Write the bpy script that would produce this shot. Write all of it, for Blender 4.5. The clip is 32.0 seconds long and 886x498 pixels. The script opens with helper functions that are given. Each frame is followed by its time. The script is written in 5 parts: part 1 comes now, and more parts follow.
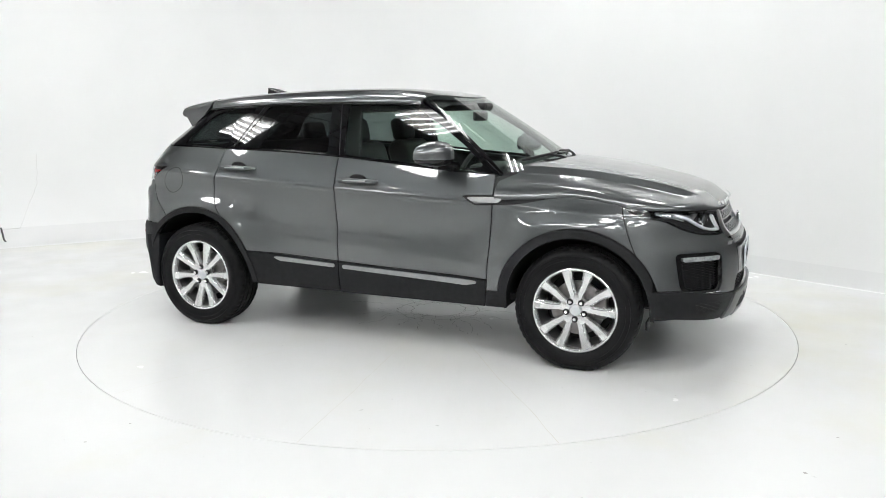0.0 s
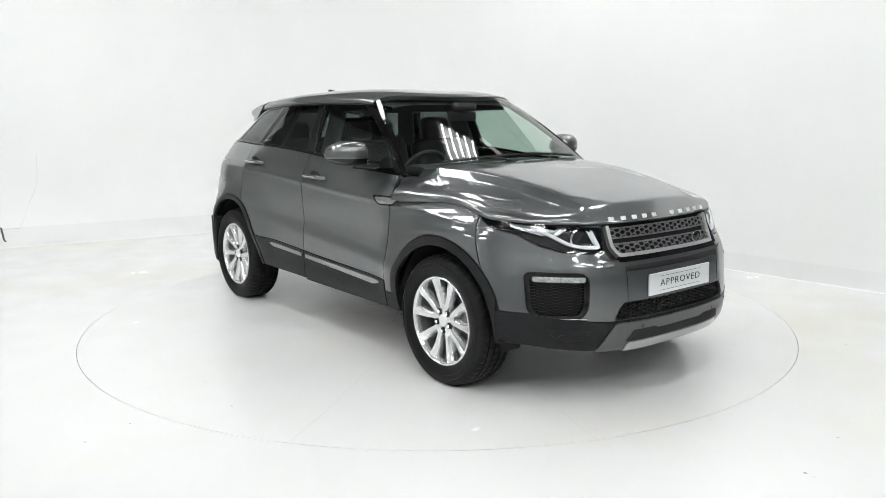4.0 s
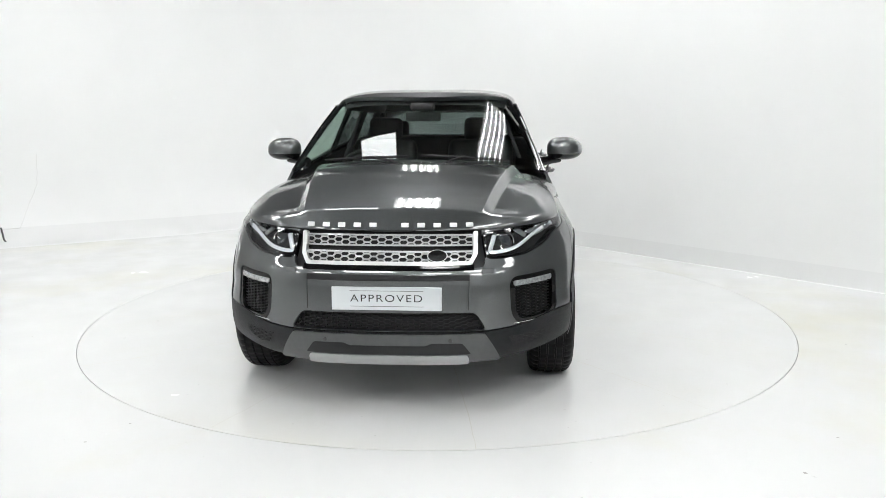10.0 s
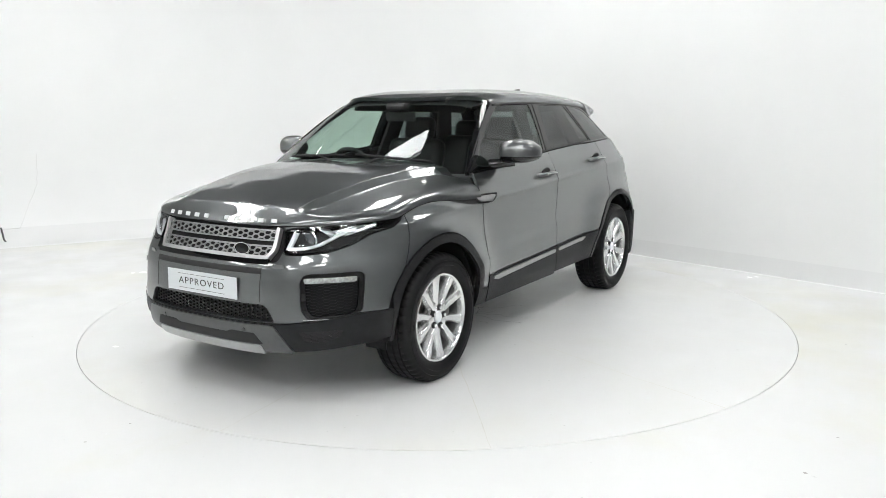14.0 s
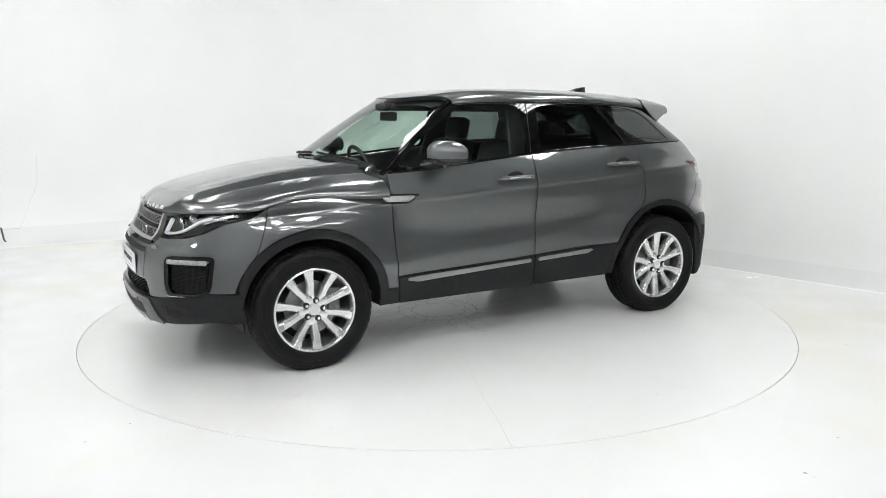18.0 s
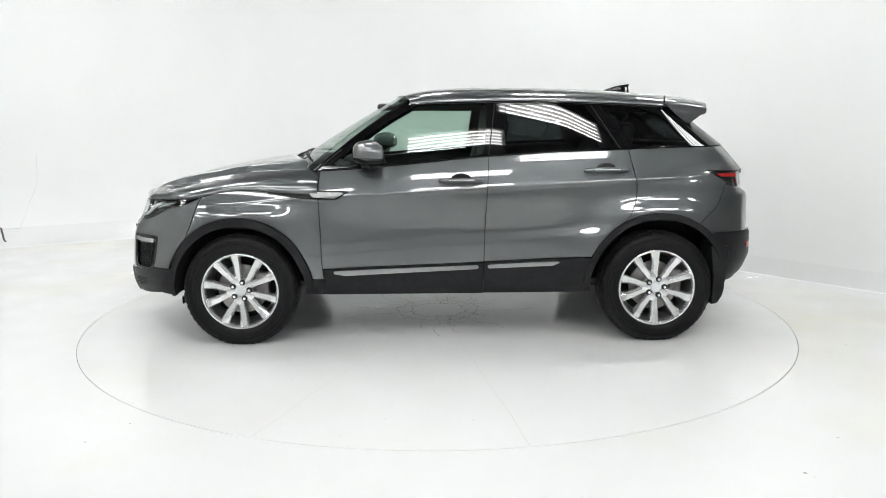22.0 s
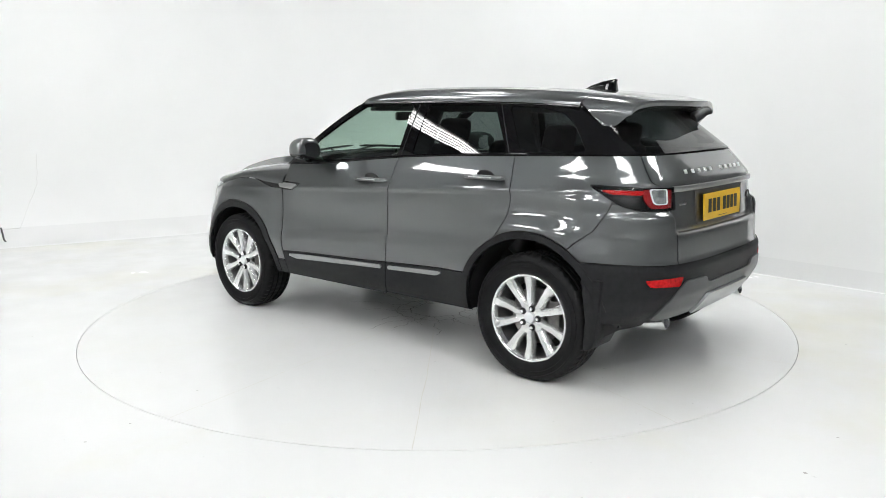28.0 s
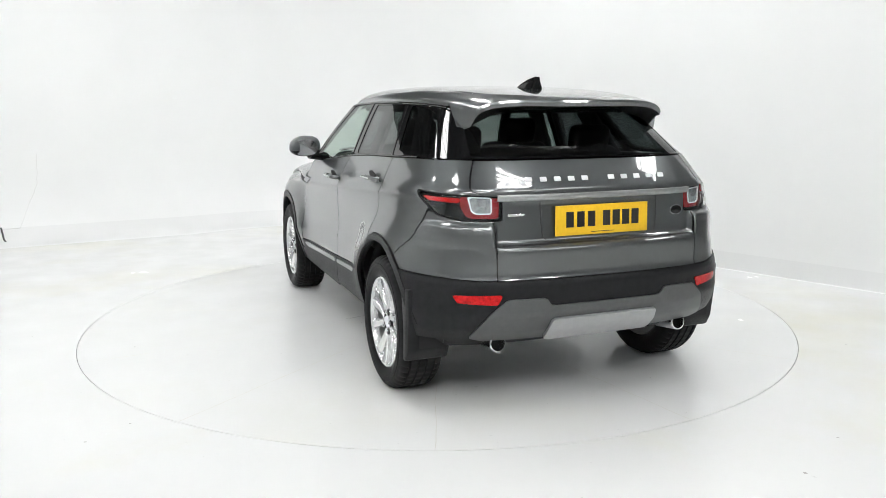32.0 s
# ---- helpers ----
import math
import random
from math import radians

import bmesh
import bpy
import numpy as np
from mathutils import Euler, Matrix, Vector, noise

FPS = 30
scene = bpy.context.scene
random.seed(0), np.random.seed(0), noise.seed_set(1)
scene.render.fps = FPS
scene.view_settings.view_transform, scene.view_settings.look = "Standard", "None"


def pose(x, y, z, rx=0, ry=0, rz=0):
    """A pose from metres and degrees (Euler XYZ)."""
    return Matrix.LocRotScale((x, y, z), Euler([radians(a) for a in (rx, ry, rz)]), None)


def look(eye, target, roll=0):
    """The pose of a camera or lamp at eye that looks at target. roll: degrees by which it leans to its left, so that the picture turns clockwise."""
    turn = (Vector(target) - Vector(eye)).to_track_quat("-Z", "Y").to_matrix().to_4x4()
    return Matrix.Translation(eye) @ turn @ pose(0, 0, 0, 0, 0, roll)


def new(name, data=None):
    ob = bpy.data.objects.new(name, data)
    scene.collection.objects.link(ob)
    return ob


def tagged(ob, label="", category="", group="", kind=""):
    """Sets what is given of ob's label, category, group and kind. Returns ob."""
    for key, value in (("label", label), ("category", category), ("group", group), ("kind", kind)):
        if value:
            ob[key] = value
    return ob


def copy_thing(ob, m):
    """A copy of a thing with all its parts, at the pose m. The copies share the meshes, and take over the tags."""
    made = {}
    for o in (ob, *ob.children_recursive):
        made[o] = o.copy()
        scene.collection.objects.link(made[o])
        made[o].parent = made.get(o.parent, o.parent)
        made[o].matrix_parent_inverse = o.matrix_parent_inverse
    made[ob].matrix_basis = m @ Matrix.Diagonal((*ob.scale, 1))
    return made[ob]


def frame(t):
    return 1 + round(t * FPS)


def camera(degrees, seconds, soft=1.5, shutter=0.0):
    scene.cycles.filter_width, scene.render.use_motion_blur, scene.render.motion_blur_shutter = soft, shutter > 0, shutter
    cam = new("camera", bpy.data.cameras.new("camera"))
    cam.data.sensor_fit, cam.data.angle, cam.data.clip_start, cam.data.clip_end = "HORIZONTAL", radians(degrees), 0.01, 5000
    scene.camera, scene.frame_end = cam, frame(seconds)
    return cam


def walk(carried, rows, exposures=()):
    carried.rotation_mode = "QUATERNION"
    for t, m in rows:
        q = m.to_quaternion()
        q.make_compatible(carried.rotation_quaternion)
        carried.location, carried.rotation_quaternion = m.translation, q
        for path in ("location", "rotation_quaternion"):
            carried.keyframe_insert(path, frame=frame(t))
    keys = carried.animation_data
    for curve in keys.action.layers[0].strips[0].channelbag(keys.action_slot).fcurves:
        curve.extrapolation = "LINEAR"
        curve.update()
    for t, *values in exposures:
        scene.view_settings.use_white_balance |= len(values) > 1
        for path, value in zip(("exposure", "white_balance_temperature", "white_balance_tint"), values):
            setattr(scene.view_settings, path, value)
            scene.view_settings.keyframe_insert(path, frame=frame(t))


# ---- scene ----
# ---------------------------------------------------------------- camera
cam = camera(59.39, 32.0, soft=0.5)
EYE = Vector((0.0, -5.681, 1.4698))
VIEW = look(EYE, EYE + Vector((0.00665, 0.984640, -0.17447)), -0.2935)
walk(cam, [(0.0, VIEW), (32.0, VIEW)])

# ---------------------------------------------------------------- world and exposure
world = bpy.data.worlds.new("hall_air")
world.use_nodes = True
scene.world = world
world.node_tree.nodes["Background"].inputs[0].default_value = (1, 1, 1, 1)
world.node_tree.nodes["Background"].inputs[1].default_value = 0.0
scene.view_settings.exposure = 0.0
TUBE_POWER = 21.6
WASH_POWER = 4.0


# ---------------------------------------------------------------- materials
def mat(name, color, rough=0.5, metal=0.0, coat=0.0, grain=0.0, scale=20.0, bump=0.0, bscale=200.0, spec=0.5, emit=None, power=0.0, rough_var=0.0):
    m = bpy.data.materials.new(name)
    m.use_nodes = True
    nt = m.node_tree
    b = nt.nodes["Principled BSDF"]
    b.inputs["Base Color"].default_value = (*color, 1)
    b.inputs["Roughness"].default_value = rough
    b.inputs["Metallic"].default_value = metal
    b.inputs["Specular IOR Level"].default_value = spec
    b.inputs["Coat Weight"].default_value = coat
    b.inputs["Coat Roughness"].default_value = 0.02
    if emit:
        b.inputs["Emission Color"].default_value = (*emit, 1)
        b.inputs["Emission Strength"].default_value = power
    if grain or bump or rough_var:
        tc = nt.nodes.new("ShaderNodeTexCoord")
        n = nt.nodes.new("ShaderNodeTexNoise")
        n.inputs["Scale"].default_value = scale
        n.inputs["Detail"].default_value = 6
        nt.links.new(tc.outputs["Object"], n.inputs["Vector"])
        if grain:
            r = nt.nodes.new("ShaderNodeMapRange")
            r.inputs["From Min"].default_value, r.inputs["From Max"].default_value = 0.3, 0.7
            r.inputs["To Min"].default_value, r.inputs["To Max"].default_value = 1 - grain, 1 + grain
            mix = nt.nodes.new("ShaderNodeVectorMath")
            mix.operation = "SCALE"
            mix.inputs[0].default_value = color
            nt.links.new(n.outputs[0], r.inputs[0])
            nt.links.new(r.outputs[0], mix.inputs["Scale"])
            nt.links.new(mix.outputs[0], b.inputs["Base Color"])
        if rough_var:
            r2 = nt.nodes.new("ShaderNodeMapRange")
            r2.inputs["To Min"].default_value, r2.inputs["To Max"].default_value = max(0, rough - rough_var), rough + rough_var
            nt.links.new(n.outputs[0], r2.inputs[0])
            nt.links.new(r2.outputs[0], b.inputs["Roughness"])
        if bump:
            n2 = nt.nodes.new("ShaderNodeTexNoise")
            n2.inputs["Scale"].default_value = bscale
            n2.inputs["Detail"].default_value = 3
            nt.links.new(tc.outputs["Object"], n2.inputs["Vector"])
            bp = nt.nodes.new("ShaderNodeBump")
            bp.inputs["Strength"].default_value = bump
            bp.inputs["Distance"].default_value = 0.002
            nt.links.new(n2.outputs[0], bp.inputs["Height"])
            nt.links.new(bp.outputs[0], b.inputs["Normal"])
    return m


def glass_mat(name, tint, ior=1.5):
    """A thin pane: tinted see-through glass with a mirror gloss by Fresnel."""
    m = bpy.data.materials.new(name)
    m.use_nodes = True
    nt = m.node_tree
    nt.nodes.remove(nt.nodes["Principled BSDF"])
    out = nt.nodes["Material Output"]
    t = nt.nodes.new("ShaderNodeBsdfTransparent")
    t.inputs[0].default_value = (*tint, 1)
    g = nt.nodes.new("ShaderNodeBsdfGlossy")
    g.inputs["Roughness"].default_value = 0.0
    f0 = ((ior - 1) / (ior + 1)) ** 2 * 1.7
    lw = nt.nodes.new("ShaderNodeLayerWeight")
    lw.inputs[0].default_value = 0.5
    pw = nt.nodes.new("ShaderNodeMath")
    pw.operation, pw.inputs[1].default_value = "POWER", 5.0
    f = nt.nodes.new("ShaderNodeMath")
    f.operation, f.inputs[1].default_value, f.inputs[2].default_value = "MULTIPLY_ADD", 1 - f0, f0
    nt.links.new(lw.outputs["Facing"], pw.inputs[0])
    nt.links.new(pw.outputs[0], f.inputs[0])
    mx = nt.nodes.new("ShaderNodeMixShader")
    nt.links.new(f.outputs[0], mx.inputs[0])
    nt.links.new(t.outputs[0], mx.inputs[1])
    nt.links.new(g.outputs[0], mx.inputs[2])
    nt.links.new(mx.outputs[0], out.inputs[0])
    return m


def paint_mat():
    """Dark grey metallic paint: fine flakes under a clear coat."""
    m = mat("grey_metallic_paint", (0.090, 0.097, 0.100), 0.37, 0.92, 1.0, spec=0.3)
    nt = m.node_tree
    b = nt.nodes["Principled BSDF"]
    tc = nt.nodes.new("ShaderNodeTexCoord")
    v = nt.nodes.new("ShaderNodeTexVoronoi")
    v.inputs["Scale"].default_value = 900
    nt.links.new(tc.outputs["Object"], v.inputs["Vector"])
    r = nt.nodes.new("ShaderNodeMapRange")
    r.inputs["To Min"].default_value, r.inputs["To Max"].default_value = 0.8, 1.25
    sep = nt.nodes.new("ShaderNodeSeparateColor")
    nt.links.new(v.outputs["Color"], sep.inputs[0])
    nt.links.new(sep.outputs[0], r.inputs[0])
    s = nt.nodes.new("ShaderNodeVectorMath")
    s.operation = "SCALE"
    s.inputs[0].default_value = (0.090, 0.097, 0.100)
    nt.links.new(r.outputs[0], s.inputs["Scale"])
    nt.links.new(s.outputs[0], b.inputs["Base Color"])
    b.inputs["Coat IOR"].default_value = 1.9
    # orange peel of the clear coat
    n = nt.nodes.new("ShaderNodeTexNoise")
    n.inputs["Scale"].default_value = 60
    nt.links.new(tc.outputs["Object"], n.inputs["Vector"])
    bp = nt.nodes.new("ShaderNodeBump")
    bp.inputs["Strength"].default_value = 0.02
    bp.inputs["Distance"].default_value = 0.001
    nt.links.new(n.outputs[0], bp.inputs["Height"])
    nt.links.new(bp.outputs[0], b.inputs["Coat Normal"])
    return m


def floor_mat(name, stain):
    """White gloss floor paint with faint yellow stains and tyre dust."""
    m = mat(name, (0.84, 0.845, 0.83), 0.22, 0, 0, 0.0, 3.0, 0.15, 9.0, 0.5, rough_var=0.12)
    nt = m.node_tree
    b = nt.nodes["Principled BSDF"]
    tc = nt.nodes.new("ShaderNodeTexCoord")
    n = nt.nodes.new("ShaderNodeTexNoise")
    n.inputs["Scale"].default_value = 0.55
    n.inputs["Detail"].default_value = 9
    n.inputs["Roughness"].default_value = 0.62
    nt.links.new(tc.outputs["Object"], n.inputs["Vector"])
    cr = nt.nodes.new("ShaderNodeValToRGB")
    cr.color_ramp.elements[0].position, cr.color_ramp.elements[0].color = 0.50, (0.843, 0.85, 0.848, 1)
    cr.color_ramp.elements[1].position, cr.color_ramp.elements[1].color = 0.74, stain
    nt.links.new(n.outputs[0], cr.inputs[0])
    d = nt.nodes.new("ShaderNodeTexNoise")
    d.inputs["Scale"].default_value = 26
    d.inputs["Detail"].default_value = 8
    nt.links.new(tc.outputs["Object"], d.inputs["Vector"])
    dr = nt.nodes.new("ShaderNodeValToRGB")
    dr.color_ramp.elements[0].position, dr.color_ramp.elements[0].color = 0.24, (0.78, 0.78, 0.77, 1)
    dr.color_ramp.elements[1].position, dr.color_ramp.elements[1].color = 0.29, (1, 1, 1, 1)
    nt.links.new(d.outputs[0], dr.inputs[0])
    mx = nt.nodes.new("ShaderNodeMix")
    mx.data_type, mx.blend_type = "RGBA", "MULTIPLY"
    mx.inputs["Factor"].default_value = 1.0
    nt.links.new(cr.outputs[0], mx.inputs["A"])
    nt.links.new(dr.outputs[0], mx.inputs["B"])
    nt.links.new(mx.outputs["Result"], b.inputs["Base Color"])
    return m


PAINT = paint_mat()
CLAD = mat("black_textured_plastic", (0.0105, 0.011, 0.012), 0.44, 0, 0, 0.2, 30, 0.25, 700, 0.22)
GLOSS = mat("gloss_black", (0.004, 0.004, 0.0045), 0.03)
MATT = mat("matt_black", (0.008, 0.008, 0.009), 0.75)
SKID_PALE = mat("pale_silver_skid", (0.40, 0.405, 0.41), 0.36, 0.5, 0.2, 0.03, 30)
UNDER = mat("dusty_underseal", (0.22, 0.215, 0.21), 0.8, 0, 0, 0.3, 6)
SILVER = mat("satin_silver", (0.36, 0.37, 0.37), 0.34, 0.9, 0.2, 0.06, 40)
SATIN = mat("satin_dark_silver", (0.32, 0.325, 0.325), 0.33, 0.85, 0.3, 0.06, 40)
LAMP = mat("clear_ribbed_lamp", (0.5, 0.51, 0.52), 0.12, 0.6, 1.0, 0.35, 70)
SKID = mat("satin_grey_skid", (0.09, 0.092, 0.094), 0.38, 0.5, 0.2, 0.05, 40)
BRIGHT = mat("bright_silver", (0.75, 0.76, 0.77), 0.2, 1.0, 0.4)
LETTER = mat("bright_badge_metal", (0.74, 0.75, 0.75), 0.42, 0.25, 0.2)
CHROME = mat("chrome", (0.82, 0.83, 0.84), 0.06, 1.0)
SURROUND = mat("bright_satin_surround", (0.62, 0.63, 0.63), 0.32, 0.8, 0.3)
ALLOY = mat("silver_alloy_paint", (0.76, 0.77, 0.77), 0.22, 0.75, 0.7, 0.04, 30)
# darker copy of the alloy: shade behind the spokes, put into the colour
ALLOY_SHADED = mat("shaded_alloy", (0.13, 0.13, 0.13), 0.45, 0.6)
RUBBER = mat("tyre_rubber", (0.008, 0.008, 0.0085), 0.5, 0, 0, 0.25, 14, 0.2, 160, 0.16, rough_var=0.1)
CAP = mat("pale_cap", (0.72, 0.74, 0.76), 0.3, 0.4, 0.5)
CALIPER = mat("dusty_caliper", (0.16, 0.155, 0.15), 0.55, 0.4, 0, 0.2, 30)
STEEL = mat("brake_steel", (0.3, 0.29, 0.28), 0.35, 1.0, 0, 0.15, 40)
GLASS = glass_mat("green_tinted_glass", (0.62, 0.74, 0.68))
SCREEN = glass_mat("windscreen_glass", (0.66, 0.76, 0.71))
PRIVACY = glass_mat("dark_privacy_glass", (0.16, 0.18, 0.18))
LENS = glass_mat("clear_lens", (0.93, 0.95, 0.96), 1.4)
RED = mat("red_lens", (0.42, 0.006, 0.007), 0.16, 0, 0.0, 0.35, 60, spec=0.3)
RED_DARK = mat("dark_red_lens", (0.26, 0.008, 0.010), 0.1, 0, 1.0)
FROST = mat("frosted_white_lens", (0.78, 0.80, 0.82), 0.3, 0, 1.0)
YELLOW = mat("reflective_yellow_plate", (0.78, 0.47, 0.015), 0.35, 0, 0.4, 0.04, 80)
WHITE_PLATE = mat("white_plate", (0.62, 0.65, 0.67), 0.35, 0, 0.4)
INK = mat("black_ink", (0.01, 0.01, 0.012), 0.4)
LEATHER = mat("dark_leather", (0.014, 0.014, 0.015), 0.5, 0, 0, 0.2, 25, 0.3, 350)
TRIM_IN = mat("dark_cabin_plastic", (0.018, 0.018, 0.019), 0.6, 0, 0, 0.2, 30, 0.2, 400)
WALL_WHITE = mat("white_wall_paint", (0.85, 0.857, 0.855), 0.62, 0, 0, 0.012, 1.4, 0.08, 45)


def cove_gloss(m):
    """The floor's gloss paint runs up the curved foot of the wall and turns matt above it."""
    nt = m.node_tree
    tc, sx, r = nt.nodes.new("ShaderNodeTexCoord"), nt.nodes.new("ShaderNodeSeparateXYZ"), nt.nodes.new("ShaderNodeMapRange")
    r.interpolation_type = "SMOOTHSTEP"
    r.inputs["From Min"].default_value, r.inputs["From Max"].default_value = 0.0, 0.9
    r.inputs["To Min"].default_value, r.inputs["To Max"].default_value = 0.24, 0.62
    nt.links.new(tc.outputs["Object"], sx.inputs[0])
    nt.links.new(sx.outputs["Z"], r.inputs[0])
    nt.links.new(r.outputs[0], nt.nodes["Principled BSDF"].inputs["Roughness"])


cove_gloss(WALL_WHITE)
FLOOR = floor_mat("white_floor_paint", (0.80, 0.793, 0.70, 1))
TABLE = floor_mat("white_turntable_paint", (0.815, 0.815, 0.775, 1))
SEAM = mat("dark_seam", (0.2, 0.2, 0.19), 0.7)
SEAM_PALE = mat("pale_seam", (0.62, 0.61, 0.57), 0.6)
CRACK = mat("cracked_paint_line", (0.22, 0.22, 0.215), 0.7)
CRACK_PALE = mat("hairline_grey", (0.42, 0.42, 0.4), 0.7)
CRACK_FAINT = mat("faint_hairline", (0.66, 0.66, 0.645), 0.7)
SKY_PANE = mat("bright_roof_pane", (0.9, 0.9, 0.9), 0.3, emit=(0.97, 1.0, 1.0), power=13.0)
CEIL = mat("grey_sheet_ceiling", (0.17, 0.173, 0.176), 0.6, 0, 0, 0.1, 2)
STEELWORK = mat("dark_roof_steel", (0.06, 0.062, 0.065), 0.6)
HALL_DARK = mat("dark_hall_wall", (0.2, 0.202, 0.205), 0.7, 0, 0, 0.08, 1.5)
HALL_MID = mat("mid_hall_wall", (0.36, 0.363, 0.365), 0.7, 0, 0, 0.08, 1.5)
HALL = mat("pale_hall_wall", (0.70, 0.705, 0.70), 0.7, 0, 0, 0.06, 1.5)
TUBE = mat("fluorescent_tube", (0.9, 0.9, 0.9), 0.4, emit=(0.992, 1.0, 1.0), power=TUBE_POWER)
HOUSING = mat("white_lamp_housing", (0.75, 0.75, 0.74), 0.4)
DARK_GREY = mat("dark_grey_plastic", (0.05, 0.05, 0.052), 0.4)


# ---------------------------------------------------------------- mesh helpers
def obj(name, V, F, m, parent=None, label="", N=None, smooth=True):
    me = bpy.data.meshes.new(name)
    me.from_pydata([tuple(map(float, v)) for v in V], [], [list(map(int, f)) for f in F])
    me.materials.append(m)
    if smooth:
        me.polygons.foreach_set("use_smooth", [True] * len(me.polygons))
    if N is not None:
        me.normals_split_custom_set_from_vertices([tuple(map(float, n)) for n in N])
    me.update()
    ob = new(name, me)
    if parent:
        ob.parent = parent
    if label:
        ob["label"] = label
    return ob


def part(name, bm, m, parent, label="", smooth=False):
    me = bpy.data.meshes.new(name)
    bm.normal_update()
    bm.to_mesh(me)
    bm.free()
    me.materials.append(m)
    if smooth:
        me.polygons.foreach_set("use_smooth", [True] * len(me.polygons))
        me.set_sharp_from_angle(angle=radians(38))
    ob = new(name, me)
    if parent:
        ob.parent = parent
    if label:
        ob["label"] = label
    return ob


def box(sx, sy, sz, at=(0, 0, 0), bevel=0.0, seg=2, turn=None, bm=None):
    b = bmesh.new()
    bmesh.ops.create_cube(b, size=1)
    bmesh.ops.scale(b, vec=(sx, sy, sz), verts=b.verts)
    if bevel:
        bmesh.ops.bevel(b, geom=b.edges[:], offset=bevel, segments=seg, affect="EDGES", profile=0.5)
    M = Matrix.Translation(at) @ (turn or Matrix.Identity(4))
    bmesh.ops.transform(b, matrix=M, verts=b.verts)
    return merge(bm, b)


def merge(bm, b):
    if bm is None:
        return b
    me = bpy.data.meshes.new("tmp")
    b.to_mesh(me)
    b.free()
    bm.from_mesh(me)
    bpy.data.meshes.remove(me)
    return bm


def prism(poly, depth, M, bevel=0.0, bm=None):
    """A 2D outline (in x, y) with a depth along z, placed by M."""
    b = bmesh.new()
    vs = [b.verts.new((x, y, 0)) for x, y in poly]
    f = b.faces.new(vs)
    r = bmesh.ops.extrude_face_region(b, geom=[f])
    bmesh.ops.translate(b, vec=(0, 0, depth), verts=[v for v in r["geom"] if isinstance(v, bmesh.types.BMVert)])
    bmesh.ops.recalc_face_normals(b, faces=b.faces)
    if bevel:
        bmesh.ops.bevel(b, geom=[e for e in b.edges], offset=bevel, segments=2, affect="EDGES", profile=0.5)
    bmesh.ops.transform(b, matrix=M, verts=b.verts)
    return merge(bm, b)


def lathe(profile, n, closed=True, bm=None, M=None):
    """Profile of (radius, y) turned about the y axis."""
    b = bmesh.new()
    rings = []
    for k in range(n):
        a = 2 * math.pi * k / n
        rings.append([b.verts.new((r * math.cos(a), y, r * math.sin(a))) for r, y in profile])
    m = len(profile)
    for k in range(n):
        A, B = rings[k], rings[(k + 1) % n]
        for j in range(m if closed else m - 1):
            b.faces.new((A[j], A[(j + 1) % m], B[(j + 1) % m], B[j]))
    bmesh.ops.recalc_face_normals(b, faces=b.faces)
    if M:
        bmesh.ops.transform(b, matrix=M, verts=b.verts)
    return merge(bm, b)


def tube(path, r, n=8, bm=None, close=False):
    """A round bar of radius r (or a list of radii) along a path of points."""
    b = bmesh.new()
    P = [Vector(p) for p in path]
    rs = r if isinstance(r, (list, tuple)) else [r] * len(P)
    rings = []
    upv = Vector((0, 0, 1))
    for i, p in enumerate(P):
        if close:
            d = P[(i + 1) % len(P)] - P[i - 1]
        else:
            d = P[min(i + 1, len(P) - 1)] - P[max(i - 1, 0)]
        d.normalize()
        s = d.cross(upv)
        if s.length < 1e-3:
            s = d.cross(Vector((1, 0, 0)))
        s.normalize()
        u = s.cross(d)
        rings.append([b.verts.new(p + rs[i] * (math.cos(2 * math.pi * k / n) * s + math.sin(2 * math.pi * k / n) * u)) for k in range(n)])
    cnt = len(P) if close else len(P) - 1
    for i in range(cnt):
        A, B = rings[i], rings[(i + 1) % len(P)]
        for k in range(n):
            b.faces.new((A[k], A[(k + 1) % n], B[(k + 1) % n], B[k]))
    if not close:
        b.faces.new(rings[0])
        b.faces.new(rings[-1])
    bmesh.ops.recalc_face_normals(b, faces=b.faces)
    return merge(bm, b)


def curve(pairs, soft=0.06):
    """A smooth function through rough key values."""
    ks = np.array(sorted(pairs), float)
    lo, hi = ks[0, 0], ks[-1, 0]
    span = hi - lo
    g = np.linspace(lo - span, hi + span, 1801)
    v = np.interp(g, ks[:, 0], ks[:, 1])
    s0 = (ks[1, 1] - ks[0, 1]) / (ks[1, 0] - ks[0, 0])
    s1 = (ks[-1, 1] - ks[-2, 1]) / (ks[-1, 0] - ks[-2, 0])
    v = np.where(g < lo, ks[0, 1] + s0 * (g - lo), np.where(g > hi, ks[-1, 1] + s1 * (g - hi), v))
    w = max(3, int(soft * 600) | 1)
    for _ in range(2):
        pad = w // 2
        e = np.concatenate([v[0] - (v[pad:0:-1] - v[0]), v, v[-1] + (v[-1] - v[-2:-pad - 2:-1])])
        v = np.convolve(e, np.ones(w) / w, "valid")
    return lambda x: np.interp(x, g, v)


def chaikin(P, n=2, ratio=0.25):
    P = np.array(P, float)
    for _ in range(n):
        Q = np.roll(P, -1, 0)
        P = np.stack([P * (1 - ratio) + Q * ratio, P * ratio + Q * (1 - ratio)], 1).reshape(-1, 2)
    return P


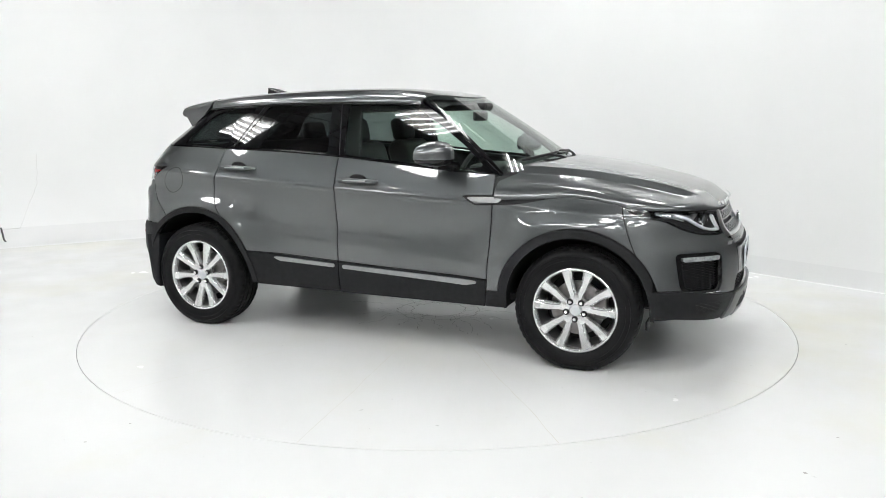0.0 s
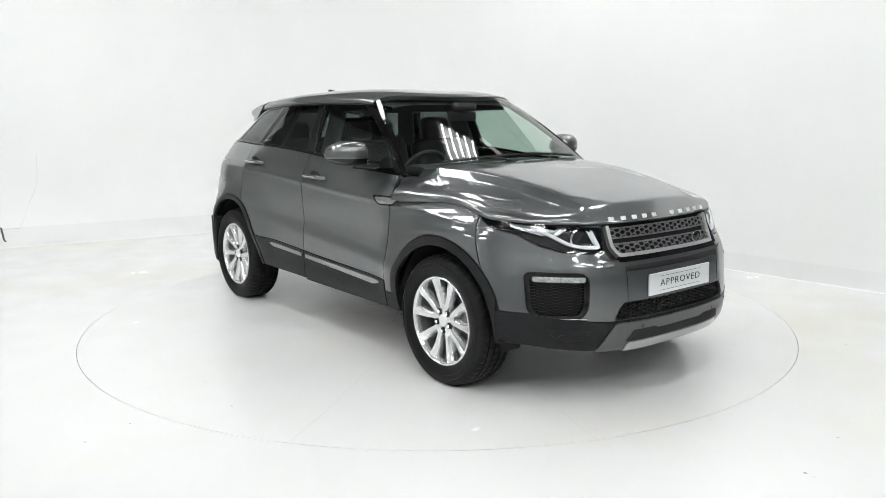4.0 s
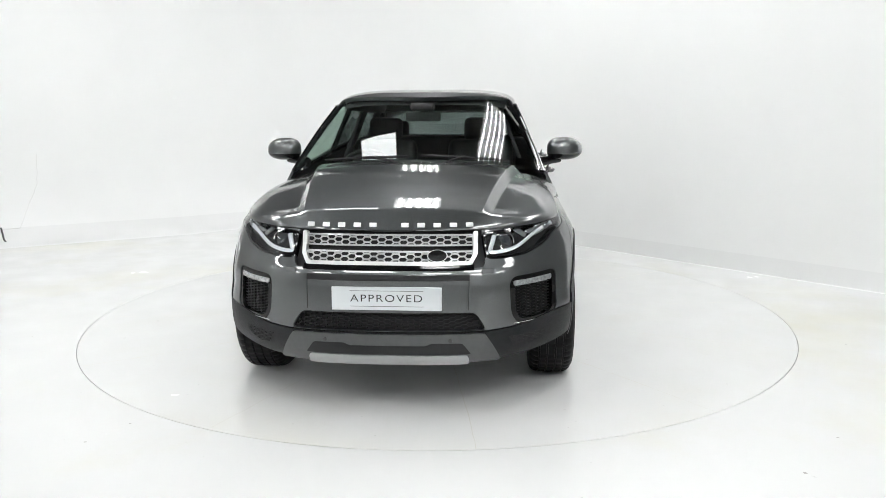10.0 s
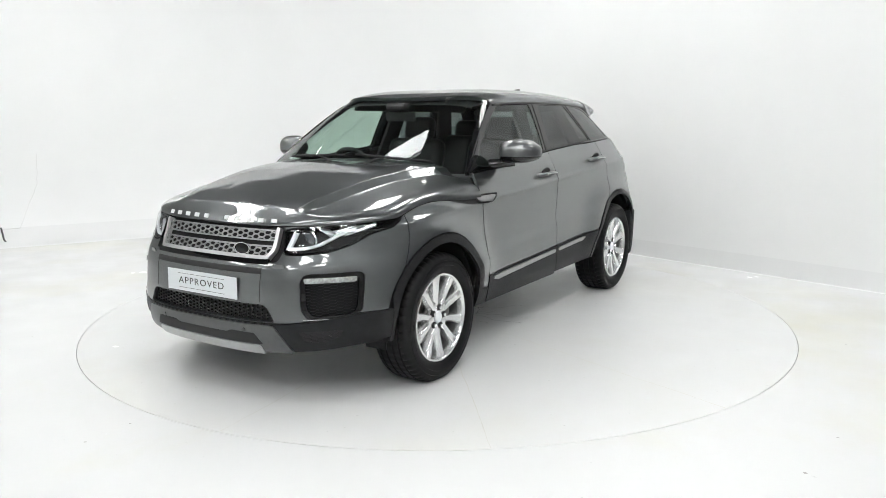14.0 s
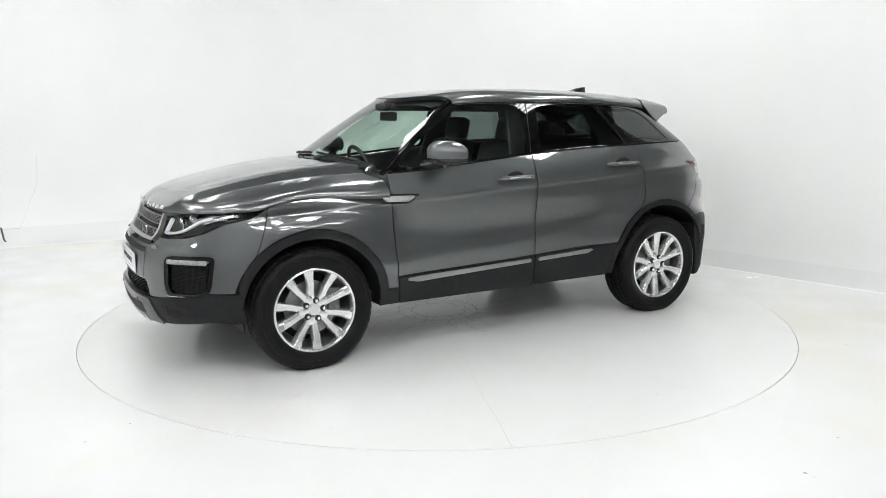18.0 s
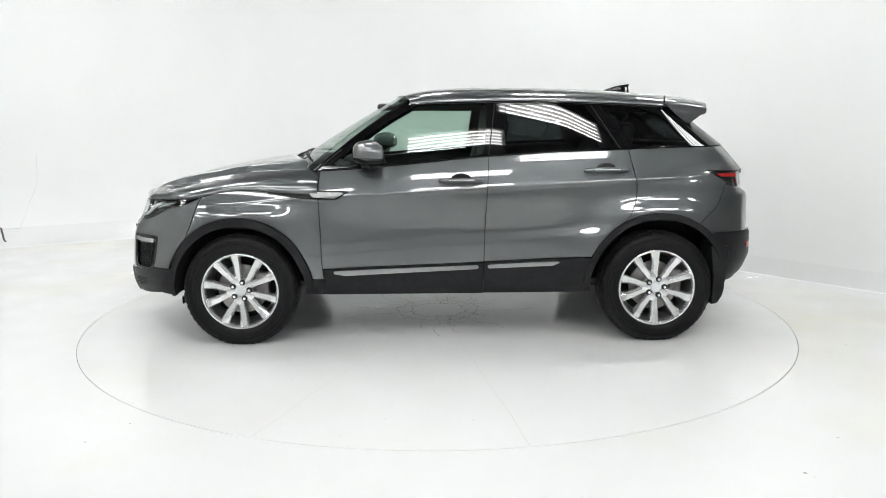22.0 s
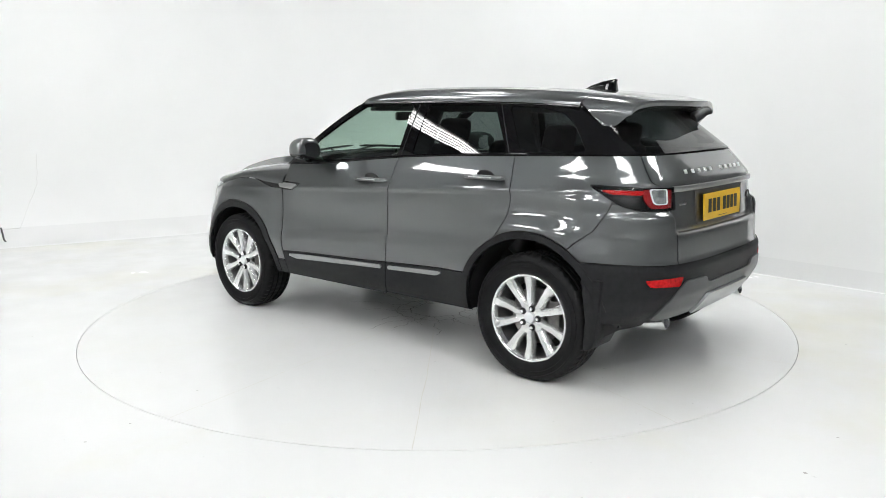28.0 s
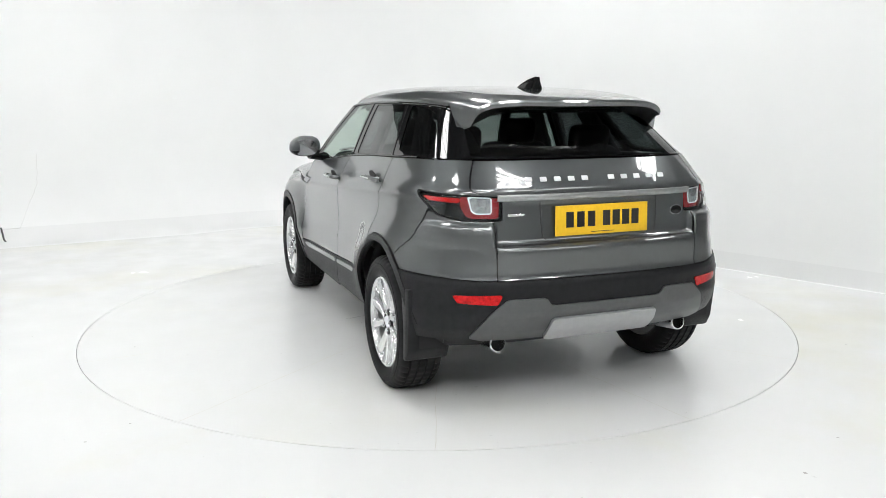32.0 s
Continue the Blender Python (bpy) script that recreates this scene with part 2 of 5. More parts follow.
def fillet(poly, r, n=5):
    """An outline with its corners rounded by about r."""
    P = np.array(poly, float)
    out = []
    for i in range(len(P)):
        a, b, c = P[i - 1], P[i], P[(i + 1) % len(P)]
        la, lc = np.linalg.norm(a - b), np.linalg.norm(c - b)
        p, q = b + (a - b) * min(r / la, 0.48), b + (c - b) * min(r / lc, 0.48)
        for t in np.linspace(0, 1, n):
            out.append((1 - t) ** 2 * p + 2 * t * (1 - t) * b + t * t * q)
    return np.array(out)


def inside(poly, coord, r=0.012):
    """A function of vertices: signed distance to an outline, positive within."""
    P = fillet(poly, r) if r else np.array(poly, float)

    def f(V):
        X = coord(V)
        d = np.full(len(X), 1e9)
        win = np.zeros(len(X), bool)
        for a, b in zip(P, np.roll(P, -1, 0)):
            e = b - a
            t = np.clip(((X - a) @ e) / (e @ e + 1e-12), 0, 1)
            d = np.minimum(d, np.linalg.norm(X - a - t[:, None] * e, axis=1))
            c = ((a[1] > X[:, 1]) != (b[1] > X[:, 1]))
            xi = a[0] + (X[:, 1] - a[1]) * (b[0] - a[0]) / (b[1] - a[1] + 1e-12)
            win ^= c & (X[:, 0] < xi)
        return np.where(win, d, -d)
    return f


def side_xz(V):
    return V[:, [0, 2]]


def nose_q(V):
    return np.stack([0.014 * np.degrees(np.arctan2(np.abs(V[:, 1]), V[:, 0] - 1.3)), V[:, 2]], 1)


def tail_q(V):
    return np.stack([0.014 * np.degrees(np.arctan2(np.abs(V[:, 1]), -1.3 - V[:, 0])), V[:, 2]], 1)


def above(ax, fn):
    """Keeps what lies above fn(other axis): f = value - fn."""
    o = 0 if ax == 2 else 2
    return lambda V: V[:, ax] - fn(V[:, o])


def NOT(f):
    return lambda V: -f(V)


def clip(V, F, f, gap=0.0):
    """Cuts a polygon mesh along f = gap and keeps the greater side. Columns past the third are carried along."""
    d = f(V[:, :3]) - gap
    keep = d >= 0
    out, extra, cache = [], [], {}
    n0 = len(V)

    def cut(i, j):
        k = (i, j) if i < j else (j, i)
        if k not in cache:
            t = d[k[0]] / (d[k[0]] - d[k[1]])
            cache[k] = n0 + len(extra)
            extra.append(V[k[0]] * (1 - t) + V[k[1]] * t)
        return cache[k]
    for p in F:
        kk = [keep[i] for i in p]
        if all(kk):
            out.append(p)
        elif any(kk):
            q = []
            for a, b in zip(p, list(p[1:]) + [p[0]]):
                if keep[a]:
                    q.append(a)
                if keep[a] != keep[b]:
                    q.append(cut(a, b))
            if len(q) > 2:
                out.append(q)
    V = np.vstack([V, np.array(extra)]) if extra else V
    used = np.unique(np.concatenate([np.array(p) for p in out])) if out else np.array([], int)
    mp = np.full(len(V), -1)
    mp[used] = np.arange(len(used))
    return V[used], [[mp[i] for i in p] for p in out]


def grid(P):
    """Vertices with normals and quads of a point array (rows, columns, 3)."""
    du = np.gradient(P, axis=0)
    dv = np.gradient(P, axis=1)
    n = np.cross(du, dv)
    n /= np.linalg.norm(n, axis=2, keepdims=True) + 1e-12
    r, c = P.shape[:2]
    V = np.concatenate([P, n], 2).reshape(-1, 6)
    i = np.arange(r * c).reshape(r, c)
    F = np.stack([i[:-1, :-1], i[1:, :-1], i[1:, 1:], i[:-1, 1:]], -1).reshape(-1, 4).tolist()
    return V, F


def outward(V, F, away):
    """Turns normals and faces away from a point."""
    p = np.array(F[len(F) // 2])
    a, b, c = V[p[0], :3], V[p[1], :3], V[p[2], :3]
    nf = np.cross(b - a, c - a)
    if nf @ (a - np.array(away)) < 0:
        F = [list(reversed(q)) for q in F]
    s = np.sign(np.einsum("ij,ij->i", V[:, 3:6], V[:, :3] - np.array(away)))
    if np.median(s) < 0:
        V = V.copy()
        V[:, 3:6] *= -1
    return V, F


def panel(name, V, F, m, parent, cuts=(), gap=0.0032, lip=0.016, push=0.0, label="", mirror=None, both=False):
    """A sheet panel: the surface within all cuts, less a shut gap, with an edge turned inwards.
    mirror: None as it is, -1 its twin across the car; both: the two halves in one mesh."""
    for c in cuts:
        V, F = clip(V, F, c, gap)
        if not F:
            return None
    P, N = V[:, :3] + push * V[:, 3:6], V[:, 3:6]
    edges = {}
    for p in F:
        for a, b in zip(p, list(p[1:]) + [p[0]]):
            edges[(a, b)] = 1
    rim = [k for k in edges if (k[1], k[0]) not in edges]
    if lip:
        idx = {}
        PV, NV = list(P), list(N)
        F = [list(p) for p in F]

        def low(i, deep):
            if (i, deep) not in idx:
                idx[(i, deep)] = len(PV)
                PV.append(P[i] - deep * N[i] + 0.0)
                NV.append(None)
            return idx[(i, deep)]
        for a, b in rim:
            if both and abs(P[a][1]) < 1e-3 and abs(P[b][1]) < 1e-3:
                continue
            a0, b0, a1, b1 = low(a, 0.0), low(b, 0.0), low(a, lip), low(b, lip)
            e = np.cross(P[b] - P[a], N[a])
            e /= np.linalg.norm(e) + 1e-12
            for q in (a0, b0, a1, b1):
                NV[q] = e if NV[q] is None else NV[q] + e
            F.append([b0, a0, a1, b1])
        P = np.array(PV)
        N = np.array(NV)
        N /= np.linalg.norm(N, axis=1, keepdims=True) + 1e-12
    if mirror == -1 or both:
        P2, N2 = P * [1, -1, 1], N * [1, -1, 1]
        F2 = [list(reversed(p)) for p in F]
        if both:
            k = len(P)
            P, N, F = np.vstack([P, P2]), np.vstack([N, N2]), F + [[i + k for i in p] for p in F2]
        else:
            P, N, F = P2, N2, F2
    return obj(name, P, F, m, parent, label, N)
# ---------------------------------------------------------------- the hall
def room():
    # plan of the white backdrop: a long wall, a rounded corner, a second wall
    left, corner, right = Vector((-5.35, 3.364)), Vector((-1.029, 5.668)), Vector((3.72, 0.277))
    d1, d2 = (corner - left).normalized(), (right - corner).normalized()
    cut = 2.2
    pts = []
    A, B = corner - d1 * cut, corner + d2 * cut
    for k in range(25):
        pts.append(left.lerp(A, k / 24))
    for k in range(1, 25):
        t = k / 24
        pts.append((1 - t) ** 2 * A + 2 * t * (1 - t) * corner + t * t * B)
    for k in range(1, 31):
        pts.append(B.lerp(right, k / 30))
    V, F = [], []
    cols = 0
    for i, p in enumerate(pts):
        d = (pts[min(i + 1, len(pts) - 1)] - pts[max(i - 1, 0)]).normalized()
        inn = Vector((d.y, -d.x))
        t = min(1, max(0, (i - 20) / 30))
        r = 0.75 * (1 - t) + 0.012 * t
        prof = [(r * (1 - math.sin(a)), r * (1 - math.cos(a))) for a in [math.pi / 2 * k / 10 for k in range(11)]]
        prof += [(0, z) for z in (1.0, 1.5, 2.0, 2.5, 3.0, 3.3)]
        prof += [(-0.2, 3.3), (-0.2, -0.02)]
        cols = len(prof)
        for o, z in prof:
            q = p + inn * o
            V.append((q.x, q.y, z))
    for i in range(len(pts) - 1):
        for j in range(cols - 1):
            a = i * cols + j
            F.append((a, a + cols, a + cols + 1, a + 1))
    w = obj("wall_backdrop", V, F, WALL_WHITE)
    w.data.set_sharp_from_angle(angle=radians(40))
    tagged(w, "smooth white painted studio backdrop wall with curved base", "wall", kind="structure")
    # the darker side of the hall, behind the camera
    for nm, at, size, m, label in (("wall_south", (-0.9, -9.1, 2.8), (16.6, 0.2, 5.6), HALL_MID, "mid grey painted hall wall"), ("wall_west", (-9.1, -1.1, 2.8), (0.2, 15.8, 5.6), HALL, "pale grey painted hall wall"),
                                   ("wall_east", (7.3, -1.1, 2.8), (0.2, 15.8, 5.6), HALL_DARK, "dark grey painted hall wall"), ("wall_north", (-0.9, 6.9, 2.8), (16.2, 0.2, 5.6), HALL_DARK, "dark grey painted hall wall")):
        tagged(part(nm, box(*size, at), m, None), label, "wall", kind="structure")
    # roof sheet with purlins
    bm = box(17.0, 17.0, 0.1, (-0.9, -1.1, 5.66))
    for k in range(34):
        box(0.05, 15.8, 0.035, (-8.7 + 0.48 * k, -1.1, 5.595), bm=bm)
    for k in range(9):
        box(16.2, 0.09, 0.2, (-0.9, -8.6 + 1.85 * k, 5.5), bm=bm)
    tagged(part("ceiling", bm, CEIL, None), "dark grey ribbed sheet ceiling with steel purlins", "ceiling", kind="structure")
    b = box(0.95, 0.85, 0.03, (-1.4, 1.0, 5.42), 0.006)
    r = tagged(new("skylight"), "bright white rooflight pane in a steel frame", "skylight")
    part("pane", b, SKY_PANE, r)
    for x0, y0, sx, sy in ((-1.9, 1.0, 0.05, 0.95), (-0.9, 1.0, 0.05, 0.95), (-1.4, 0.55, 1.05, 0.05), (-1.4, 1.45, 1.05, 0.05)):
        part("skylight_frame", box(sx, sy, 0.16, (x0, y0, 5.48)), STEELWORK, r)
    # hairline cracks and a cable end at the foot of the wall
    rng = random.Random(2)
    for pts in (((-4.776, 3.664, 1.0), (-4.789, 3.648, 0.645), (-4.854, 3.516, 0.389), (-4.852, 3.291, 0.158)), ((-4.852, 3.291, 0.158), (-5.016, 3.197, 0.154))):
        path = []
        for a, c in zip(pts, pts[1:]):
            for t in np.linspace(0, 1, 9)[:-1]:
                q = Vector(a).lerp(Vector(c), t) + Vector([rng.uniform(-0.005, 0.005) for _ in range(3)])
                path.append(q)
        path.append(Vector(pts[-1]))
        tagged(part("wall_crack", tube(path, 0.0019, 5), CRACK_FAINT, None), "fine grey hairline crack in the wall paint", "crack", "wall cracks", "structure")
    tagged(part("cable_end", tube([(-5.031, 3.214, 0.171), (-4.994, 3.163, 0.126), (-4.927, 3.064, 0.063), (-4.888, 3.025, 0.043)], 0.010, 8), DARK_GREY, None, smooth=True), "short dark cable end at the foot of the wall", "cable")
    for x, y, rr in ((1.501, -2.714, 0.012), (1.813, -2.367, 0.008), (-1.607, -2.351, 0.007), (-1.485, -2.14, 0.006), (2.585, -0.954, 0.008), (-2.713, -0.653, 0.007)):
        b = bmesh.new()
        b.faces.new([b.verts.new((x + rr * rng.uniform(0.6, 1.2) * math.cos(k), y + rr * rng.uniform(0.6, 1.2) * math.sin(k), 0.001)) for k in np.linspace(0, 5.5, 8)])
        tagged(part("paint_chip", b, CRACK_PALE, None), "small dark chip in the floor paint", "paint chip", "paint chips", "structure")
    # floor round the turntable
    N = 128
    V, F = [], []
    R1 = 2.4745
    rad = (R1, 3.2, 4.5, 7.0, 16.0)
    for r in rad:
        for k in range(N):
            a = 2 * math.pi * k / N
            V.append((r * math.cos(a), r * math.sin(a), 0))
    for j in range(len(rad) - 1):
        for k in range(N):
            F.append((j * N + k, (j + 1) * N + k, (j + 1) * N + (k + 1) % N, j * N + (k + 1) % N))
    base = len(V)
    for k in range(N):
        a = 2 * math.pi * k / N
        V.append((R1 * math.cos(a), R1 * math.sin(a), -0.05))
    for k in range(N):
        F.append((k, (k + 1) % N, base + (k + 1) % N, base + k))
    f = obj("floor", V, F, FLOOR, smooth=False)
    tagged(f, "glossy white painted hall floor with faint yellow stains", "floor", kind="structure")
    V = [(2.64 * math.cos(2 * math.pi * k / 64), 2.64 * math.sin(2 * math.pi * k / 64), -0.05) for k in range(64)]
    tagged(obj("floor_pit", V, [list(range(64))], SEAM, smooth=False), "dark shallow pit below the turntable rim", "pit", kind="structure")


def fixtures():
    """Lamp fixtures, four bright tubes each, hung under the roof."""
    root = tagged(new("ceiling_light"), "white five-tube fluorescent light hung below the roof", "ceiling light", "fluorescent lights")
    part("housing", box(0.72, 1.4, 0.05, (0, 0, 0.06), 0.01), HOUSING, root)
    for k in range(5):
        part("tube", lathe([(0.0, -0.64), (0.02, -0.64), (0.02, 0.64), (0.0, 0.64)], 10, False, M=Matrix.Translation((-0.28 + 0.14 * k, 0, 0))), TUBE, root, smooth=True)
    places = [(1.25, 0.9, 0), (-2.7, 0.3, 0), (-2.4, -2.7, 90), (1.5, -2.9, 90), (4.2, -0.7, 0), (-5.2, -0.6, 0), (-1.9, -5.6, 90), (2.0, -5.8, 90), (-5.2, -4.4, 90), (4.8, -4.5, 90), (-3.9, 1.2, 0), (-0.3, 2.6, 0), (3.0, 1.4, 0), (0.2, -4.3, 90), (-3.8, -7.7, 90), (-0.6, -7.7, 90), (3.0, -7.7, 90), (5.6, -6.9, 0), (-7.4, -3.0, 0), (-7.4, -6.0, 0), (0.1, -6.6, 90), (-4.2, -6.2, 90), (3.6, -6.3, 90)]
    root.matrix_basis = pose(*places[0][:2], 4.7, 0, 0, places[0][2])
    for p in places[1:]:
        copy_thing(root, pose(*p[:2], 4.7, 0, 0, p[2]))
    # drop rods from the purlins
    for p in places:
        for s in (-0.5, 0.5):
            r = part("light_rod", box(0.012, 0.012, 0.84, (p[0] + (s if p[2] else 0), p[1] + (0 if p[2] else s), 5.2)), STEELWORK, None)
            tagged(r, "thin dark steel drop rod of a ceiling light", "rod", "light rods")
    # wall washers close to the backdrop
    for x, y, share in ((-4.9, 2.6, 1.0), (-3.6, 3.75, 1.0), (0.6, 3.2, 0.4), (1.9, 1.75, 0.25)):
        l = bpy.data.lights.new("wall_washer", "AREA")
        l.shape, l.size, l.size_y, l.energy = "RECTANGLE", 0.5, 0.25, WASH_POWER * share
        l.color = (1.0, 0.985, 0.965)
        o = new("wall_washer", l)
        o.matrix_world = look((x, y, 4.55), (x * 1.14, y * 1.14 + 0.35, 1.0))
        tagged(o, "bright wall washing flood lamp", "flood lamp", "wall washers")


# ---------------------------------------------------------------- the turntable
def turntable():
    root = tagged(new("turntable"), "round white turntable with radial seams and cracked paint", "turntable")
    N, R2 = 128, 2.4705
    V = [(0, 0, 0)]
    F = []
    rad = (0.6, 1.4, R2)
    for r in rad:
        for k in range(N):
            V.append((r * math.cos(2 * math.pi * k / N), r * math.sin(2 * math.pi * k / N), 0))
    for k in range(N):
        V.append((R2 * math.cos(2 * math.pi * k / N), R2 * math.sin(2 * math.pi * k / N), -0.04))
    for k in range(N):
        k2 = (k + 1) % N
        F.append((0, 1 + k, 1 + k2))
        for j in range(3):
            F.append((1 + j * N + k, 1 + (j + 1) * N + k, 1 + (j + 1) * N + k2, 1 + j * N + k2))
    obj("disc", V, F, TABLE, root, smooth=False)
    rng = random.Random(4)

    def line(r0, r1, a, wd, wander=0.004, steps=24):
        L, Rr = [], []
        off = 0
        for i in range(steps + 1):
            r = r0 + (r1 - r0) * i / steps
            off = off * 0.8 + rng.uniform(-wander, wander)
            ca, sa = math.cos(a), math.sin(a)
            w = wd * rng.uniform(0.5, 1.3)
            L.append((r * ca - (off + w) * sa, r * sa + (off + w) * ca, 0.0012))
            Rr.append((r * ca - (off - w) * sa, r * sa + (off - w) * ca, 0.0012))
        n = len(L)
        return L + Rr, [(i, n + i, n + i + 1, i + 1) for i in range(n - 1)]
    for deg, dark in ((8.6, 0), (38.6, 0), (68.7, 1), (98.7, 1), (128.5, 1), (158.6, 0), (188.6, 0), (218.6, 1), (248.6, 0), (278.6, 0), (306.1, 1), (338.6, 0)):
        V, F = line(0.55, 2.462, radians(deg), 0.0022 if dark else 0.0016)
        obj("seam", V, F, SEAM_PALE, root, smooth=False)
    # star of cracked paint round the hub
    for k in range(26):
        V, F = line(rng.uniform(0.16, 0.24), rng.uniform(0.36, 0.75), 2 * math.pi * (k + rng.uniform(-0.4, 0.4)) / 26, 0.0018, 0.03, 14)
        obj("crack", V, F, CRACK, root, smooth=False)
    for r0 in (0.2, 0.3):
        L, Rr = [], []
        for i in range(49):
            a = 2 * math.pi * i / 48
            r = r0 + rng.uniform(-0.02, 0.02)
            w = 0.003 * rng.uniform(0.3, 1.2)
            L.append(((r + w) * math.cos(a), (r + w) * math.sin(a), 0.0014))
            Rr.append(((r - w) * math.cos(a), (r - w) * math.sin(a), 0.0014))
        obj("crack", L + Rr, [(i, 49 + i, 50 + i, i + 1) for i in range(48)], CRACK, root, smooth=False)
    return root


# ---------------------------------------------------------------- the shape of the car's body
WB = 1.33           # half the wheelbase
HUB = 0.352         # hub height
NOSE_E, TAIL_E = 2.85, 3.6   # how square the corners of nose and tail are in plan


def soft_pos(d, e=0.007):
    return 0.5 * (d + np.sqrt(d * d + e * e))


def step(a, b, x):
    t = np.clip((x - a) / (b - a), 0, 1)
    return t * t * (3 - 2 * t)


XF = curve([(0.18, 2.03), (0.25, 2.12), (0.30, 2.175), (0.36, 2.195), (0.45, 2.205), (0.55, 2.20), (0.66, 2.19), (0.72, 2.17), (0.78, 2.125), (0.84, 2.095), (0.90, 2.075), (0.96, 2.05), (1.3, 1.95)], 0.03)
XR = curve([(0.2, -1.80), (0.36, -1.95), (0.44, -2.03), (0.52, -2.075), (0.66, -2.085), (0.70, -2.065), (0.832, -2.064), (0.856, -2.012), (1.03, -2.000), (1.1, -2.005), (1.16, -1.955), (1.2, -1.92), (1.24, -1.885), (1.3, -1.83)], 0.012)
XC = curve([(0.2, -1.80), (0.36, -1.95), (0.44, -2.03), (0.52, -2.075), (0.66, -2.085), (0.70, -2.065), (0.90, -2.058), (0.935, -2.045), (0.955, -2.008), (1.03, -2.000), (1.1, -2.005), (1.16, -1.955), (1.2, -1.92), (1.24, -1.885), (1.3, -1.83)], 0.012)
BELT = curve([(1.3, 1.09), (0.82, 1.10), (0.55, 1.114), (0.29, 1.136), (0.0, 1.163), (-0.26, 1.186), (-0.69, 1.211), (-1.14, 1.223), (-1.44, 1.233), (-1.72, 1.238), (-2.1, 1.238)], 0.05)
SHUT = curve([(0.6, 0.955), (0.83, 0.957), (1.06, 0.968), (1.21, 0.983), (1.32, 0.984), (1.44, 0.972), (1.54, 0.95), (1.62, 0.93), (1.75, 0.925), (1.95, 0.915), (2.1, 0.905)], 0.03)


def half_width(x, z):
    zc = 0.945 + 0.051 * (0.8 - x)
    w = 0.886 - 0.40 * soft_pos(z - zc) - 0.2 * soft_pos(z - zc - 0.1, 0.05)
    w = w + 0.009 * step(0.680 + 0.067 * (0.38 - x), 0.596 + 0.067 * (0.38 - x), z) - 0.006 * np.exp(-((z - 0.76) / 0.1) ** 2) + 0.004 * np.exp(-((z - zc + 0.006) / 0.012) ** 2)
    w = w - 0.30 * soft_pos(0.37 - z, 0.04)
    w = w - 0.03 * step(0.7, 1.5, x) * step(0.84, 1.0, z) - 0.045 * step(-0.9, -1.7, x) * step(0.98, 1.14, z)
    for cx, cz in ((WB, HUB), (-WB, HUB + 0.02)):
        r = np.hypot(x - cx, z - cz)
        w = w + 0.056 * np.exp(-(np.maximum(r - 0.45, 0) / 0.17) ** 2) * step(1.0, 0.8, z) * np.where(np.abs(x) < WB, step(0.30, 0.62, z), 1.0)
    return w


def outline(x, z):
    """Half width of the body at x, z with the rounded nose and tail."""
    f = np.clip((x - 1.3) / (XF(z) - 1.3), 0, 1)
    g = np.clip((x + 1.3) / (XR(z) + 1.3), 0, 1)
    return half_width(x, z) * (1 - f ** NOSE_E) ** (1 / NOSE_E) * (1 - g ** TAIL_E) ** (1 / TAIL_E)


def corner_swell(y, z):
    """The bumper's corners stand out up to the tail lights, past the tailgate's ledge."""
    return (XC(z) - XR(z)) / (XR(z) + 1.3) * step(0.545, 0.575, np.abs(y))


def lower_surface():
    zs = np.linspace(0.19, 1.262, 112)
    rows = []
    a = np.linspace(np.pi / 2, 0, 76)[:-1]
    mid = np.linspace(1.3, -1.3, 170)
    b = np.linspace(0, np.pi / 2, 76)[1:]
    for z in zs:
        xf, xr = XF(z), XR(z)
        x1 = 1.3 + (xf - 1.3) * np.sin(a) ** (2 / NOSE_E)
        y1 = half_width(x1, z) * np.cos(a) ** (2 / NOSE_E)
        x2, y2 = mid, half_width(mid, z)
        x3 = -1.3 + (xr + 1.3) * np.sin(b) ** (2 / TAIL_E)
        y3 = half_width(x3, z) * np.cos(b) ** (2 / TAIL_E)
        x3 = -1.3 + (x3 + 1.3) * (1 + corner_swell(y3, z))
        x = np.concatenate([x1, x2, x3])
        y = np.concatenate([y1, y2, y3])
        y[0] = y[-1] = 0
        rows.append(np.stack([x, y, np.full(len(x), z)], 1))
    V, F = outward(*grid(np.array(rows)), (0, 0, 0.6))
    on = np.abs(V[:, 1]) < 1e-9
    V[on, 4] = 0
    return V, F


BONNET_Z = curve([(0.75, 1.18), (0.95, 1.176), (1.16, 1.158), (1.375, 1.128), (1.613, 1.083), (1.80, 1.040), (1.90, 1.013), (1.95, 0.998), (1.985, 0.972), (2.03, 0.938), (2.08, 0.905)], 0.016)


def cap_surface(xs, side_y, side_z, mid_z, p, q, n=44, ridge=None):
    """A crowned sheet from the centre line to a side curve."""
    t = np.sin(np.linspace(0, np.pi / 2, n)) ** 1.0
    rows = []
    for x in xs:
        y0, z0, zc = side_y(x), side_z(x), mid_z(x)
        y = y0 * t
        z = z0 + (zc - z0) * (1 - t ** p) ** (1 / q)
        if ridge is not None:
            z = z + ridge(x, y)
        rows.append(np.stack([np.full(n, x), y, z], 1))
    V, F = outward(*grid(np.array(rows)), (0, 0, 0.3))
    on = np.abs(V[:, 1]) < 1e-9
    V[on, 4] = 0
    return V, F


